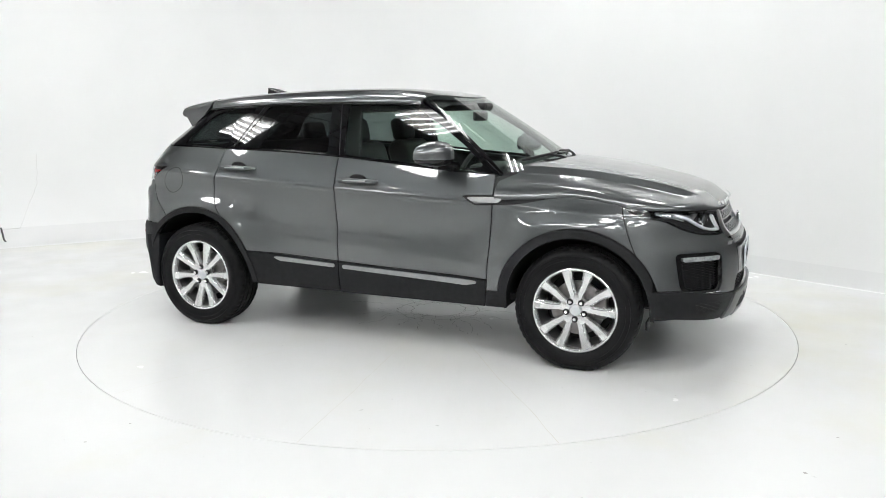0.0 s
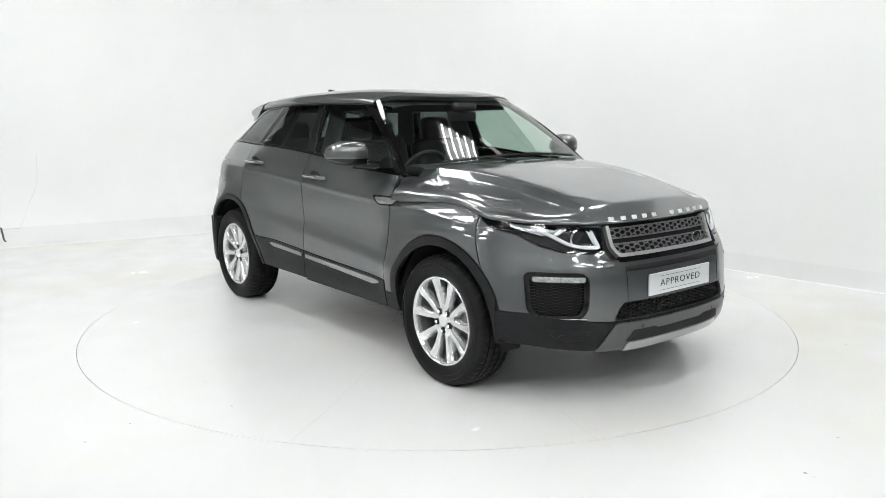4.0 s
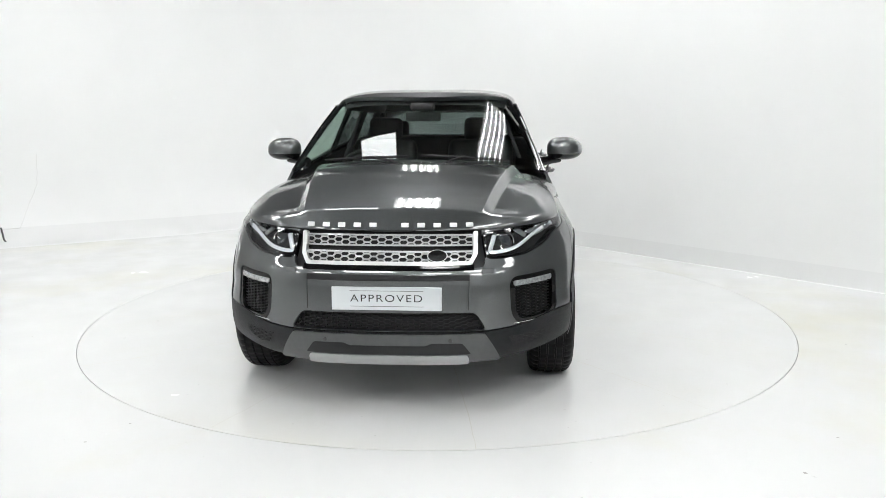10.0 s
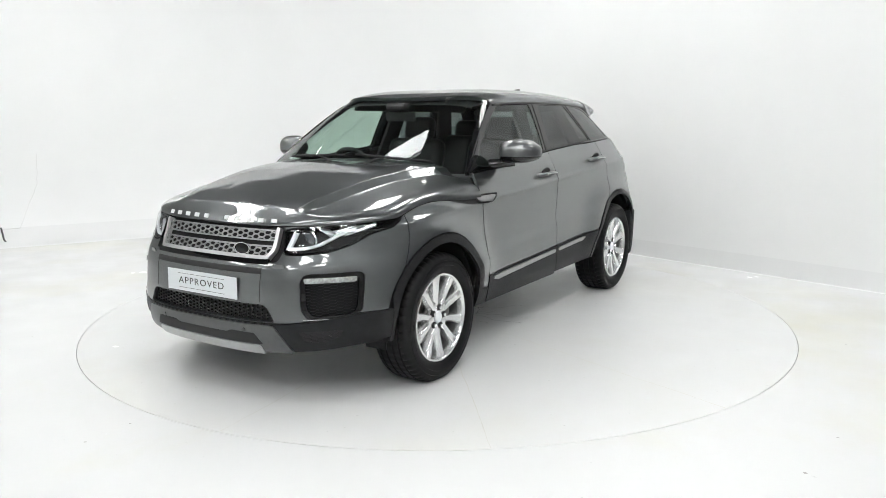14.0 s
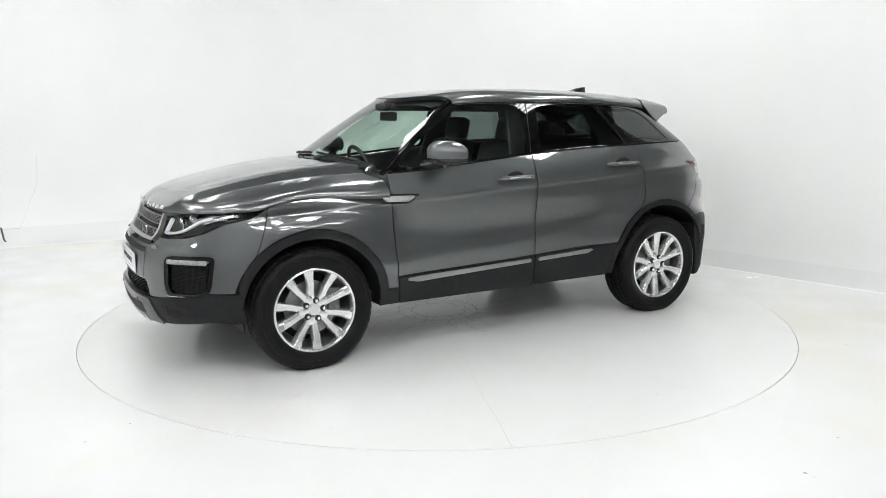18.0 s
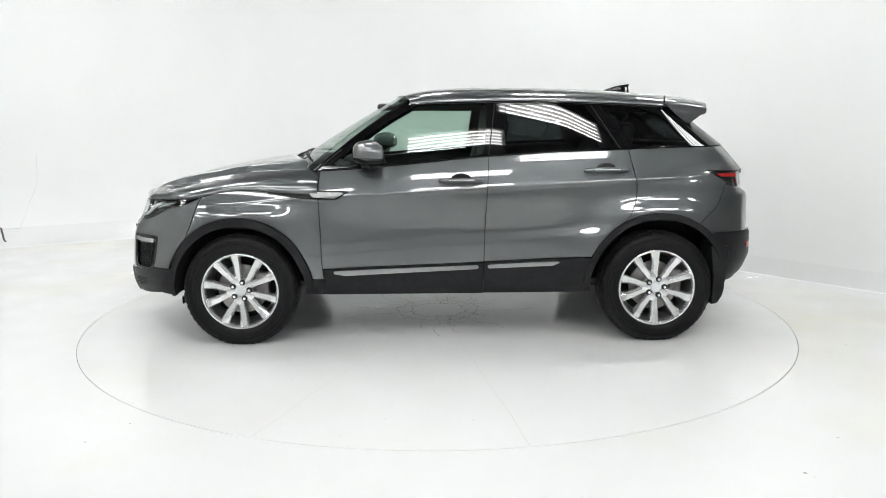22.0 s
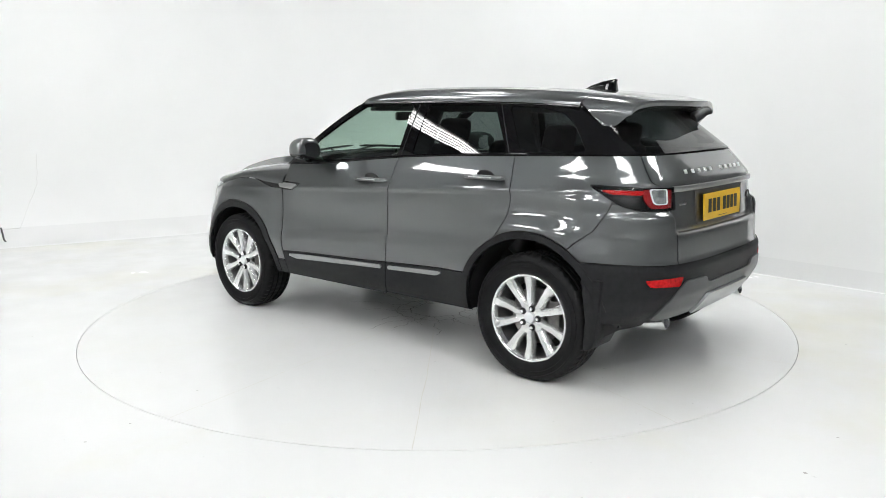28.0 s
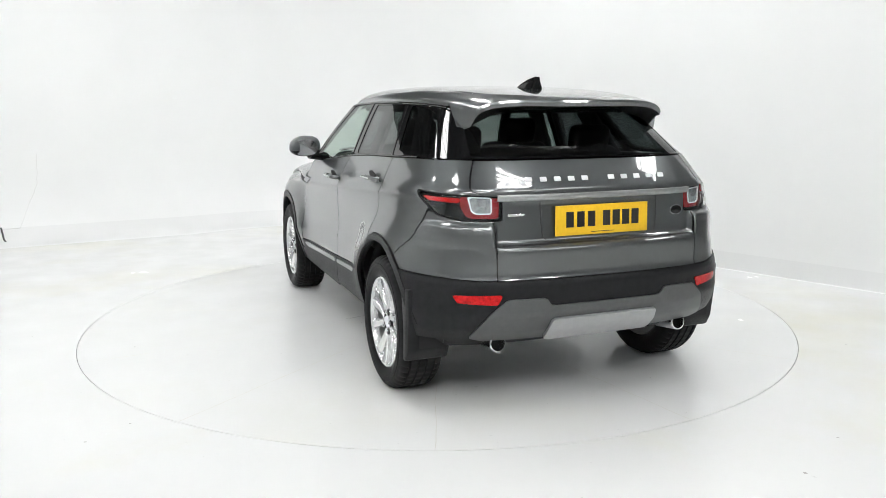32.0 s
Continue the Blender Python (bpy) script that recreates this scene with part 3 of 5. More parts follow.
def bonnet_surface():
    tip = float(XF(0.905)) - 0.002
    xs = np.concatenate([np.linspace(0.80, 1.75, 64), 1.75 + (tip - 1.75) * np.sin(np.linspace(0, np.pi / 2, 44))[1:]])

    side = lambda x: max(float(outline(x, SHUT(x))), 0.004)
    mid = lambda x: max(float(BONNET_Z(x)), float(SHUT(x)))
    n = 120
    rows = []
    for x in xs:
        y0, z0, zc = side(x), float(SHUT(x)), mid(x)
        k = float(step(1.98, 1.80, x))
        yr, wd, h = 0.575 - 0.155 * (x - 1.1), 0.040, 0.030 * k
        f0, f1 = min(0.7, yr / y0), min(0.82, (yr + wd) / y0)
        t = np.concatenate([np.linspace(0, f0 - 0.004, 50), np.linspace(f0, f1, 12), f1 + (1 - f1) * np.sin(np.linspace(0, np.pi / 2, n - 61))[1:-1] + 0.004 * np.linspace(1, 0, n - 63), [1.0]])
        y = y0 * t
        za = z0 + (zc - z0) * (1 - t ** 2.8) ** (1 / 2.1)
        zb = za - h * np.clip((t - f0) / (f1 - f0), 0, 1) * (1 - np.clip((t - f1) / (1 - f1), 0, 1) ** 2) + 0.006 * k * step(0.5, 1.0, t / f0) * (t <= f1) * np.clip((f1 - t) / (f1 - f0), 0, 1)
        rows.append(np.stack([np.full(n, x), y, zb], 1))
    V, F = outward(*grid(np.array(rows)), (0, 0, 0.3))
    on = np.abs(V[:, 1]) < 1e-9
    V[on, 4] = 0
    return V, F


# greenhouse
ROOF_SIDE_Y = curve([(0.6, 0.53), (0.3, 0.60), (0.1, 0.622), (-0.3, 0.632), (-0.8, 0.622), (-1.3, 0.582), (-1.6, 0.55), (-2.1, 0.48)], 0.06)
ROOF_SIDE_Z = curve([(0.5, 1.485), (0.3, 1.512), (0.15, 1.524), (-0.3, 1.532), (-0.8, 1.527), (-1.2, 1.512), (-1.5, 1.49), (-1.7, 1.468), (-2.0, 1.43)], 0.05)
ROOF_MID_Z = curve([(0.5, 1.505), (0.36, 1.565), (0.25, 1.595), (0.1, 1.618), (-0.1, 1.628), (-0.5, 1.627), (-0.9, 1.616), (-1.3, 1.592), (-1.6, 1.56), (-1.8, 1.528), (-2.0, 1.49)], 0.05)
REAR_GLASS = curve([(1.1, -2.0), (1.235, -1.885), (1.33, -1.775), (1.42, -1.665), (1.5, -1.57), (1.6, -1.45)], 0.03)


def glass_width(x, z):
    """Half width of the cabin at x and height z."""
    zb = BELT(x)
    yb = half_width(x, zb) - 0.012
    xr = x - soft_pos(x - 0.2, 0.22)
    t = (z - zb) / (ROOF_SIDE_Z(xr) - zb)
    return yb + (ROOF_SIDE_Y(xr) - yb) * (0.86 * t + 0.14 * t * t)


def cabin_surface():
    zs = np.linspace(1.07, 1.545, 40)
    rows = []
    b = np.linspace(0, np.pi / 2, 70)[1:]
    for z in zs:
        x2 = np.linspace(0.95, -1.15, 150)
        y2 = glass_width(x2, z)
        x3 = -1.15 + (REAR_GLASS(z) + 1.15) * np.sin(b) ** (2 / 4.4)
        y3 = glass_width(x3, z) * np.cos(b) ** (2 / 4.4)
        y3[-1] = 0
        x, y = np.concatenate([x2, x3]), np.concatenate([y2, y3])
        rows.append(np.stack([x, y, np.full(len(x), z)], 1))
    V, F = outward(*grid(np.array(rows)), (-0.3, 0, 1.25))
    on = np.abs(V[:, 1]) < 1e-9
    V[on, 4] = 0
    return V, F


def screen_surface():
    """The windscreen sheet, from the scuttle to the roof."""
    rows = [screen_row(np.linspace(0, 1, 44), s) for s in np.linspace(0, 1, 44)]
    V, F = outward(*grid(np.array(rows)), (-0.3, 0, 1.1))
    on = np.abs(V[:, 1]) < 1e-9
    V[on, 4] = 0
    return V, F


def screen_row(a, s):
    """Points of the windscreen across a, at the height s from 0 to 1."""
    bx, by, bz = 1.058 - 0.213 * np.abs(a) ** 2.2, 0.802 * a, 1.135 - 0.03 * a * a
    tx = 0.350 - 0.10 * np.abs(a) ** 2.2
    ty = 0.97 * ROOF_SIDE_Y(tx) * a
    tz = roof_z(tx, ty) - 0.006
    blow = 0.010 * math.sin(math.pi * s)
    return np.stack([bx + (tx - bx) * s + blow * 0.4, by + (ty - by) * s + 0.012 * a * math.sin(math.pi * s), bz + (tz - bz) * s + blow], 1)


def roof_z(x, y):
    t = np.clip(np.abs(y) / ROOF_SIDE_Y(x), 0, 1)
    return ROOF_SIDE_Z(x) + (ROOF_MID_Z(x) - ROOF_SIDE_Z(x)) * (1 - t ** 4.6) ** (1 / 2.1)


def roof_surface():
    xs = np.linspace(0.38, -1.98, 110)
    return cap_surface(xs, lambda x: float(ROOF_SIDE_Y(x)), ROOF_SIDE_Z, ROOF_MID_Z, 4.6, 2.1, 46)
# ---------------------------------------------------------------- the car
HEAD = [(0.438, 0.776), (0.438, 0.892), (0.60, 0.914), (0.80, 0.934), (1.02, 0.958), (0.99, 0.925), (0.93, 0.893), (0.82, 0.868), (0.72, 0.815), (0.62, 0.785), (0.50, 0.774)]
FOG = [(0.775, 0.69), (0.535, 0.686), (0.512, 0.66), (0.514, 0.51), (0.545, 0.458), (0.715, 0.462), (0.755, 0.50)]
GRILLE = [(-0.434, 0.93), (0.434, 0.93), (0.434, 0.79), (0.41, 0.742), (-0.41, 0.742)]
LOWGRILLE = [(-0.352, 0.530), (0.352, 0.530), (0.37, 0.512), (0.40, 0.448), (-0.40, 0.448)]
TAIL = [(0.945, 1.092), (0.75, 1.082), (0.532, 1.070), (0.526, 0.957), (0.70, 0.962), (0.79, 0.985)]
SIDE_WIN = [(0.74, 1.143), (0.585, 1.272), (0.40, 1.395), (0.20, 1.507), (-0.02, 1.513), (-0.255, 1.514), (-0.225, 1.197), (0.3, 1.152), (0.62, 1.128)]
REAR_WIN = [(-0.38, 1.512), (-0.84, 1.507), (-0.885, 1.505), (-1.075, 1.238), (-0.7, 1.226), (-0.345, 1.205)]
QUARTER = [(-0.99, 1.50), (-1.22, 1.487), (-1.35, 1.455), (-1.43, 1.40), (-1.56, 1.252), (-1.165, 1.241)]


def arch_f(cx, cz, r):
    return lambda V: np.hypot(V[:, 0] - cx, V[:, 2] - cz) - r


def wall_curve(pairs, soft=0.03):
    """A shut line x(z) in the side view: f positive ahead of it."""
    c = curve(pairs, soft)
    return lambda V: V[:, 0] - c(V[:, 2])


DOOR_F = wall_curve([(0.2, 0.775), (0.32, 0.783), (0.5, 0.803), (0.93, 0.822), (1.3, 0.81)])
DOOR_B = wall_curve([(0.2, -0.21), (0.37, -0.215), (0.75, -0.228), (1.2, -0.257), (1.3, -0.27)])
DOOR_R = wall_curve([(0.5, -0.93), (0.66, -1.0), (0.81, -1.135), (0.9, -1.178), (1.0, -1.187), (1.18, -1.155), (1.3, -1.13)])
BUMP_F = wall_curve([(0.3, 1.76), (0.6, 1.70), (0.75, 1.63), (0.95, 1.56)])
BUMP_R = wall_curve([(0.3, -1.5), (0.66, -1.53), (0.74, -1.56), (0.80, -1.62), (0.86, -1.70), (0.96, -1.755), (1.0, -1.77), (1.3, -1.8)], 0.02)
TG_Y = curve([(0.5, 0.562), (1.03, 0.566), (1.08, 0.60), (1.1, 0.655), (1.16, 0.635), (1.23, 0.60), (1.42, 0.55)], 0.015)


def tailgate_f(V):
    return np.where(V[:, 0] < -1.5, TG_Y(V[:, 2]) - np.abs(V[:, 1]), -1.0)


def nose_only(V):
    return V[:, 0] - 1.3


def z_over(z):
    return lambda V: V[:, 2] - z


def z_under(z):
    return lambda V: z - V[:, 2]


def build_car():
    car = tagged(new("car"), "dark grey metallic compact sport utility car with silver alloy wheels", "car")
    LV, LF = lower_surface()
    archF, archR = arch_f(WB, HUB, 0.468), arch_f(-WB, HUB + 0.005, 0.475)
    inF, inR = arch_f(WB, HUB, 0.412), arch_f(-WB, HUB + 0.01, 0.428)
    sill = curve([(1.0, 0.487), (0.8, 0.487), (0.0, 0.513), (-0.9, 0.556), (-1.0, 0.56)], 0.05)
    sill_f = above(2, sill)
    under_belt = lambda V: BELT(V[:, 0]) - V[:, 2]
    under_shut = lambda V: np.where(V[:, 0] > 0.78, SHUT(V[:, 0]), 9) - V[:, 2]
    head = inside(HEAD, nose_q)
    headcut = lambda V: np.where(V[:, 0] > 1.3, -head(V), 1.0)
    tail = inside(TAIL, tail_q)
    tailcut = lambda V: np.where(V[:, 0] < -1.3, -tail(V), 1.0)
    fog = inside(FOG, nose_q, 0.03)
    grille = inside(GRILLE, nose_q)
    low = inside(LOWGRILLE, nose_q)
    # body colour ends above the black lower bumper
    nose_low = curve([(0.0, 0.44), (0.40, 0.44), (0.5, 0.447), (0.75, 0.49), (1.2, 0.50)], 0.04)
    bump_low = lambda V: V[:, 2] - nose_low(nose_q(V)[:, 0])
    tail_low = lambda V: V[:, 2] - (0.682 + 0.02 * np.clip((nose_tail_q(V) - 0.6) / 0.3, 0, 1))
    vent = inside([(0.632, 0.976), (0.82, 0.980), (1.06, 0.985), (1.150, 0.977), (1.08, 0.960), (0.95, 0.937), (0.71, 0.926)], side_xz, 0.008)
    ventcut = lambda V: np.where(np.abs(V[:, 1]) > 0.3, -vent(V), 1.0)

    for s in (1, -1):
        k = None if s == 1 else -1
        panel("front_wing", LV, LF, PAINT, car, (under_shut, z_over(0.42), archF, DOOR_F, NOT(BUMP_F), headcut, ventcut), mirror=k)
        fd = panel("front_door", LV, LF, PAINT, car, (under_belt, sill_f, NOT(DOOR_F), DOOR_B, ventcut, archF), mirror=k)
        rd = panel("rear_door", LV, LF, PAINT, car, (under_belt, sill_f, NOT(DOOR_B), DOOR_R, archR), mirror=k)
        panel("rear_quarter", LV, LF, PAINT, car, (under_belt, z_over(0.6), NOT(DOOR_R), archR, lambda V: np.where(V[:, 2] > 1.02, 1.0, BUMP_R(V)), tailcut, NOT(tailgate_f)), mirror=k)
        if s == -1:
            flap = lambda V: 0.088 - np.hypot(V[:, 0] + 1.545, V[:, 2] - 1.005)
            panel("fuel_flap_gap", LV, LF, MATT, car, (flap, lambda V: 0.005 - flap(V), lambda V: V[:, 1] - 0.5), mirror=-1, gap=0, lip=0, push=0.0006, label="round fuel flap gap")
        panel("front_arch_moulding", LV, LF, CLAD, car, (NOT(archF), inF, NOT(BUMP_F_LOW), z_over(0.318), DOOR_F), mirror=k, push=0.006, label="black plastic wheel arch moulding")
        panel("rear_arch_moulding", LV, LF, CLAD, car, (NOT(archR), inR, z_over(0.33), lambda V: V[:, 2] - np.where(V[:, 0] < -1.4, 0.45, 0)), mirror=k, push=0.009, label="black plastic wheel arch moulding")
        panel("sill_moulding", LV, LF, CLAD, car, (NOT(sill_f), z_over(0.315), NOT(DOOR_F), DOOR_B, archF), mirror=k, push=0.004, label="black plastic sill moulding")
        panel("sill_moulding", LV, LF, CLAD, car, (NOT(sill_f), z_over(0.33), NOT(DOOR_B), inR, lambda V: V[:, 0] + 1.2), mirror=k, push=0.004, label="black plastic sill moulding")
        panel("sill_moulding", LV, LF, CLAD, car, (z_under(0.42), z_over(0.315), inF, DOOR_F, NOT(wall_curve([(0.2, 1.1), (1, 1.1)]))), mirror=k, push=0.002, label="black plastic sill moulding")
        strip = inside([(0.745, 0.474), (0.70, 0.478), (-0.19, 0.507), (-0.19, 0.476), (0.66, 0.439), (0.735, 0.455)], side_xz, 0.006)
        panel("sill_strip", LV, LF, SATIN, car, (strip, NOT(DOOR_F)), mirror=k, push=0.012, lip=0.012, label="satin silver sill strip")
        strip2 = inside([(-0.24, 0.508), (-0.70, 0.530), (-0.715, 0.520), (-0.66, 0.494), (-0.24, 0.478)], side_xz, 0.006)
        panel("sill_strip", LV, LF, SATIN, car, (strip2,), mirror=k, push=0.012, lip=0.012, label="satin silver sill strip")
        # wing vent: silver blade with a black slot
        panel("vent_recess", LV, LF, MATT, car, (vent, lambda V: np.where(np.abs(V[:, 1]) > 0.3, 1.0, -1)), mirror=k, push=-0.008, lip=0.0, gap=0, label="black vent recess")
        blade = inside([(0.640, 0.972), (0.76, 0.975), (0.885, 0.976), (0.875, 0.956), (0.855, 0.938), (0.715, 0.930)], side_xz, 0.006)
        panel("wing_vent", LV, LF, SATIN, car, (blade, lambda V: np.where(np.abs(V[:, 1]) > 0.3, 1.0, -1)), mirror=k, push=0.003, lip=0.01, label="silver wing vent blade")

    # bumpers
    panel("front_bumper", LV, LF, PAINT, car, (nose_only, under_shut, bump_low, BUMP_F, archF, headcut, NOT(fog), NOT(grille), NOT(low)), both=True)
    panel("lower_bumper", LV, LF, CLAD, car, (nose_only, NOT(bump_low), lambda V: V[:, 2] - 0.287 - 0.055 * np.clip((nose_q(V)[:, 0] - 0.45) / 0.4, 0, 1) ** 1.5, inF, NOT(low), lambda V: V[:, 0] - 1.5), both=True, push=0.003, label="black textured lower bumper")
    skid = inside([(-0.37, 0.435), (0.37, 0.435), (0.40, 0.432), (0.485, 0.287), (-0.485, 0.287)], nose_q, 0.01)
    panel("skid_plate", LV, LF, SKID, car, (nose_only, skid), both=True, push=0.014, label="satin grey front skid plate")
    lip2 = inside([(-0.338, 0.332), (0.338, 0.332), (0.352, 0.28), (-0.36, 0.28)], nose_q, 0.006)
    panel("skid_lip", LV, LF, SKID_PALE, car, (nose_only, lip2), both=True, push=0.02, label="silver skid plate lip")
    rear = lambda V: -1.3 - V[:, 0]
    for k in (None, -1):
        panel("rear_bumper_corner", LV, LF, PAINT, car, (rear, tail_low, NOT(BUMP_R), tailcut, NOT(tailgate_f), z_under(1.0), archR), mirror=k)
    panel("rear_lower_bumper", LV, LF, CLAD, car, (rear, NOT(tail_low), z_over(0.385), lambda V: -1.42 - V[:, 0], inR), both=True, push=0.006, label="black textured rear lower bumper")
    rskid = inside([(-0.3, 0.56), (0.3, 0.56), (0.325, 0.60), (0.49, 0.60), (0.56, 0.53), (0.665, 0.40), (0.62, 0.382), (-0.62, 0.382)], tail_q, 0.008)
    panel("rear_skid_plate", LV, LF, SKID, car, (rear, rskid), both=True, push=0.016, label="satin grey rear skid plate")
    rlip = inside([(-0.3, 0.502), (0.298, 0.502), (0.345, 0.378), (-0.345, 0.378)], tail_q, 0.006)
    panel("rear_skid_lip", LV, LF, SKID_PALE, car, (rear, rlip), both=True, push=0.03, label="silver rear skid insert")
    tg = panel("tailgate", LV, LF, PAINT, car, (rear, tailgate_f, z_over(0.682), z_under(1.236), tailcut), both=True)

    # bonnet
    BV, BF = bonnet_surface()
    rear_edge = lambda V: V[:, 0] - (1.04 - 0.20 * (np.abs(V[:, 1]) / 0.75) ** 2.2)
    panel("bonnet", BV, BF, PAINT, car, (rear_edge, lambda V: V[:, 0] - 0.826), both=True, gap=0.002)
    panel("scuttle", BV, BF, MATT, car, (NOT(rear_edge),), both=True, push=-0.012, lip=0, label="matt black scuttle panel")

    # cabin: pillars and panes
    CV, CF = cabin_surface()
    roof_top = lambda V: ROOF_SIDE_Z(V[:, 0]) - 0.002 - V[:, 2]
    over_belt = lambda V: V[:, 2] - BELT(V[:, 0]) - 0.004
    a_line = lambda V: 1.113 + 0.70 * (0.845 - V[:, 0]) + 0.025 * np.sin(np.pi * np.clip((0.845 - V[:, 0]) / 0.6, 0, 1)) - V[:, 2]
    sw, rw, qw = inside(SIDE_WIN, side_xz, 0.03), inside(REAR_WIN, side_xz, 0.025), inside(QUARTER, side_xz, 0.02)
    sidef = lambda f: (lambda V: np.where(V[:, 0] > -1.6, f(V), -1.0))
    rg = lambda V: np.where(V[:, 0] < -1.35, np.minimum(np.minimum(0.605 - 0.30 * (V[:, 2] - 1.24) - np.abs(V[:, 1]), V[:, 2] - 1.25), 1.47 - V[:, 2]), -1.0)
    for s in (1, -1):
        k = None if s == 1 else -1
        panel("side_pillar_frame", CV, CF, GLOSS, car, (over_belt, roof_top, a_line, NOT(sidef(sw)), NOT(sidef(rw)), NOT(sidef(qw)), NOT(rg)), mirror=k, gap=0.0, label="gloss black window pillars")
        for f, g, m in ((sw, "front_side_window", GLASS), (rw, "rear_side_window", PRIVACY), (qw, "quarter_window", PRIVACY)):
            o = panel(g, CV, CF, m, car, (sidef(f),), mirror=k, gap=0.001, lip=0, push=-0.003)
            o.visible_shadow = False
    o = panel("rear_window", CV, CF, PRIVACY, car, (rg,), both=True, gap=0.001, lip=0, push=-0.002)
    o.visible_shadow = False
    WV, WF = screen_surface()
    edge = lambda V: 0.70 * (0.968 - np.abs(V[:, 1]) / (0.802 - 0.215 * (V[:, 2] - 1.12) / 0.43))
    o = panel("windscreen", WV, WF, SCREEN, car, (edge,), both=True, gap=0.0, lip=0)
    o.visible_shadow = False
    for k in (None, -1):
        panel("windscreen_pillar", WV, WF, GLOSS, car, (NOT(edge),), mirror=k, gap=0.0, lip=0.02, label="gloss black windscreen pillar")
    # roof and spoiler
    RV, RF = roof_surface()
    back = lambda V: V[:, 0] + 1.43 + 0.10 * (1 - (np.abs(V[:, 1]) / 0.55) ** 2) * 1.0
    front = lambda V: 0.353 - 0.10 * np.clip(np.abs(V[:, 1]) / (0.97 * ROOF_SIDE_Y(V[:, 0])), 0, 1.2) ** 2.2 - V[:, 0]
    panel("roof", RV, RF, PAINT, car, (back, front), both=True, lip=0.03, gap=0.002)
    # spoiler: a thick blade that carries the roof line on
    ys = np.linspace(-1, 1, 61)
    rows = []
    for t in ys:
        x0 = -1.434 - 0.10 * (1 - t * t)
        xt = -1.80 + 0.08 * abs(t) ** 2.2
        loop = []
        for u in np.linspace(0, 1, 9):
            x = x0 + (xt - x0) * u
            y = t * (ROOF_SIDE_Y(x) + 0.004)
            loop.append((x, y, roof_z(x, 0.985 * y) + 0.001 - 0.008 * u ** 4))
        x, y, z = loop[-1]
        loop += [(x - 0.004, y, z - 0.012), (x + 0.004, y, z - 0.030), (x + 0.03, y * 0.99, z - 0.036)]
        e = abs(t) ** 6
        loop += [(-1.65 + 0.02 * e, y * 0.99, 1.462 - 0.07 * e), (-1.60, t * 0.585, 1.462 - 0.095 * e), (-1.50, t * 0.575, 1.475 - 0.03 * e)]
        rows.append(loop)
    V, F = grid(np.array(rows))
    m = len(rows[0])
    F = F + [[i * m + m - 1, (i + 1) * m + m - 1, (i + 1) * m, i * m] for i in range(60)] + [list(range(m)), list(range(60 * m, 61 * m))]
    V, F = V[:, :3], F
    sp = obj("roof_spoiler", V, F, PAINT, car, "body coloured roof spoiler")
    bm = bmesh.new()
    bm.from_mesh(sp.data)
    bmesh.ops.recalc_face_normals(bm, faces=bm.faces)
    bm.to_mesh(sp.data)
    bm.free()
    sp.data.set_sharp_from_angle(angle=radians(40))
    return car, LV, LF


def nose_tail_q(V):
    return tail_q(V)[:, 0]


BUMP_F_LOW = wall_curve([(0.2, 1.78), (0.5, 1.755), (1.0, 1.755)])


# ---------------------------------------------------------------- wheels
def tyre_mesh(hub_height):
    """Tread and walls, with notched shoulders and the flat of the contact patch."""
    half = [(0.242, 0.090), (0.250, 0.104), (0.262, 0.112), (0.285, 0.119), (0.305, 0.1205), (0.325, 0.117), (0.341, 0.109), (0.352, 0.097), (0.3585, 0.084), (0.3605, 0.070), (0.353, 0.068), (0.353, 0.061), (0.3612, 0.059), (0.362, 0.028), (0.353, 0.0265), (0.353, 0.0185), (0.362, 0.017)]
    prof = half + [(r, -y) for r, y in reversed(half)]
    n = 208
    b = bmesh.new()
    rings = []
    for k in range(n):
        a = 2 * math.pi * k / n
        ring = []
        for r, y in prof:
            if k % 4 == 0 and 0.345 < r and abs(y) > 0.069:
                r -= 0.0055
            elif k % 4 == 2 and r > 0.3605 and abs(y) < 0.069:
                r -= 0.0028
            ring.append(b.verts.new((r * math.cos(a), y, max(r * math.sin(a), -hub_height + 0.0015))))
        rings.append(ring)
    m = len(prof)
    for k in range(n):
        A, B = rings[k], rings[(k + 1) % n]
        for j in range(m):
            b.faces.new((A[j], A[(j + 1) % m], B[(j + 1) % m], B[j]))
    bmesh.ops.recalc_face_normals(b, faces=b.faces)
    return b


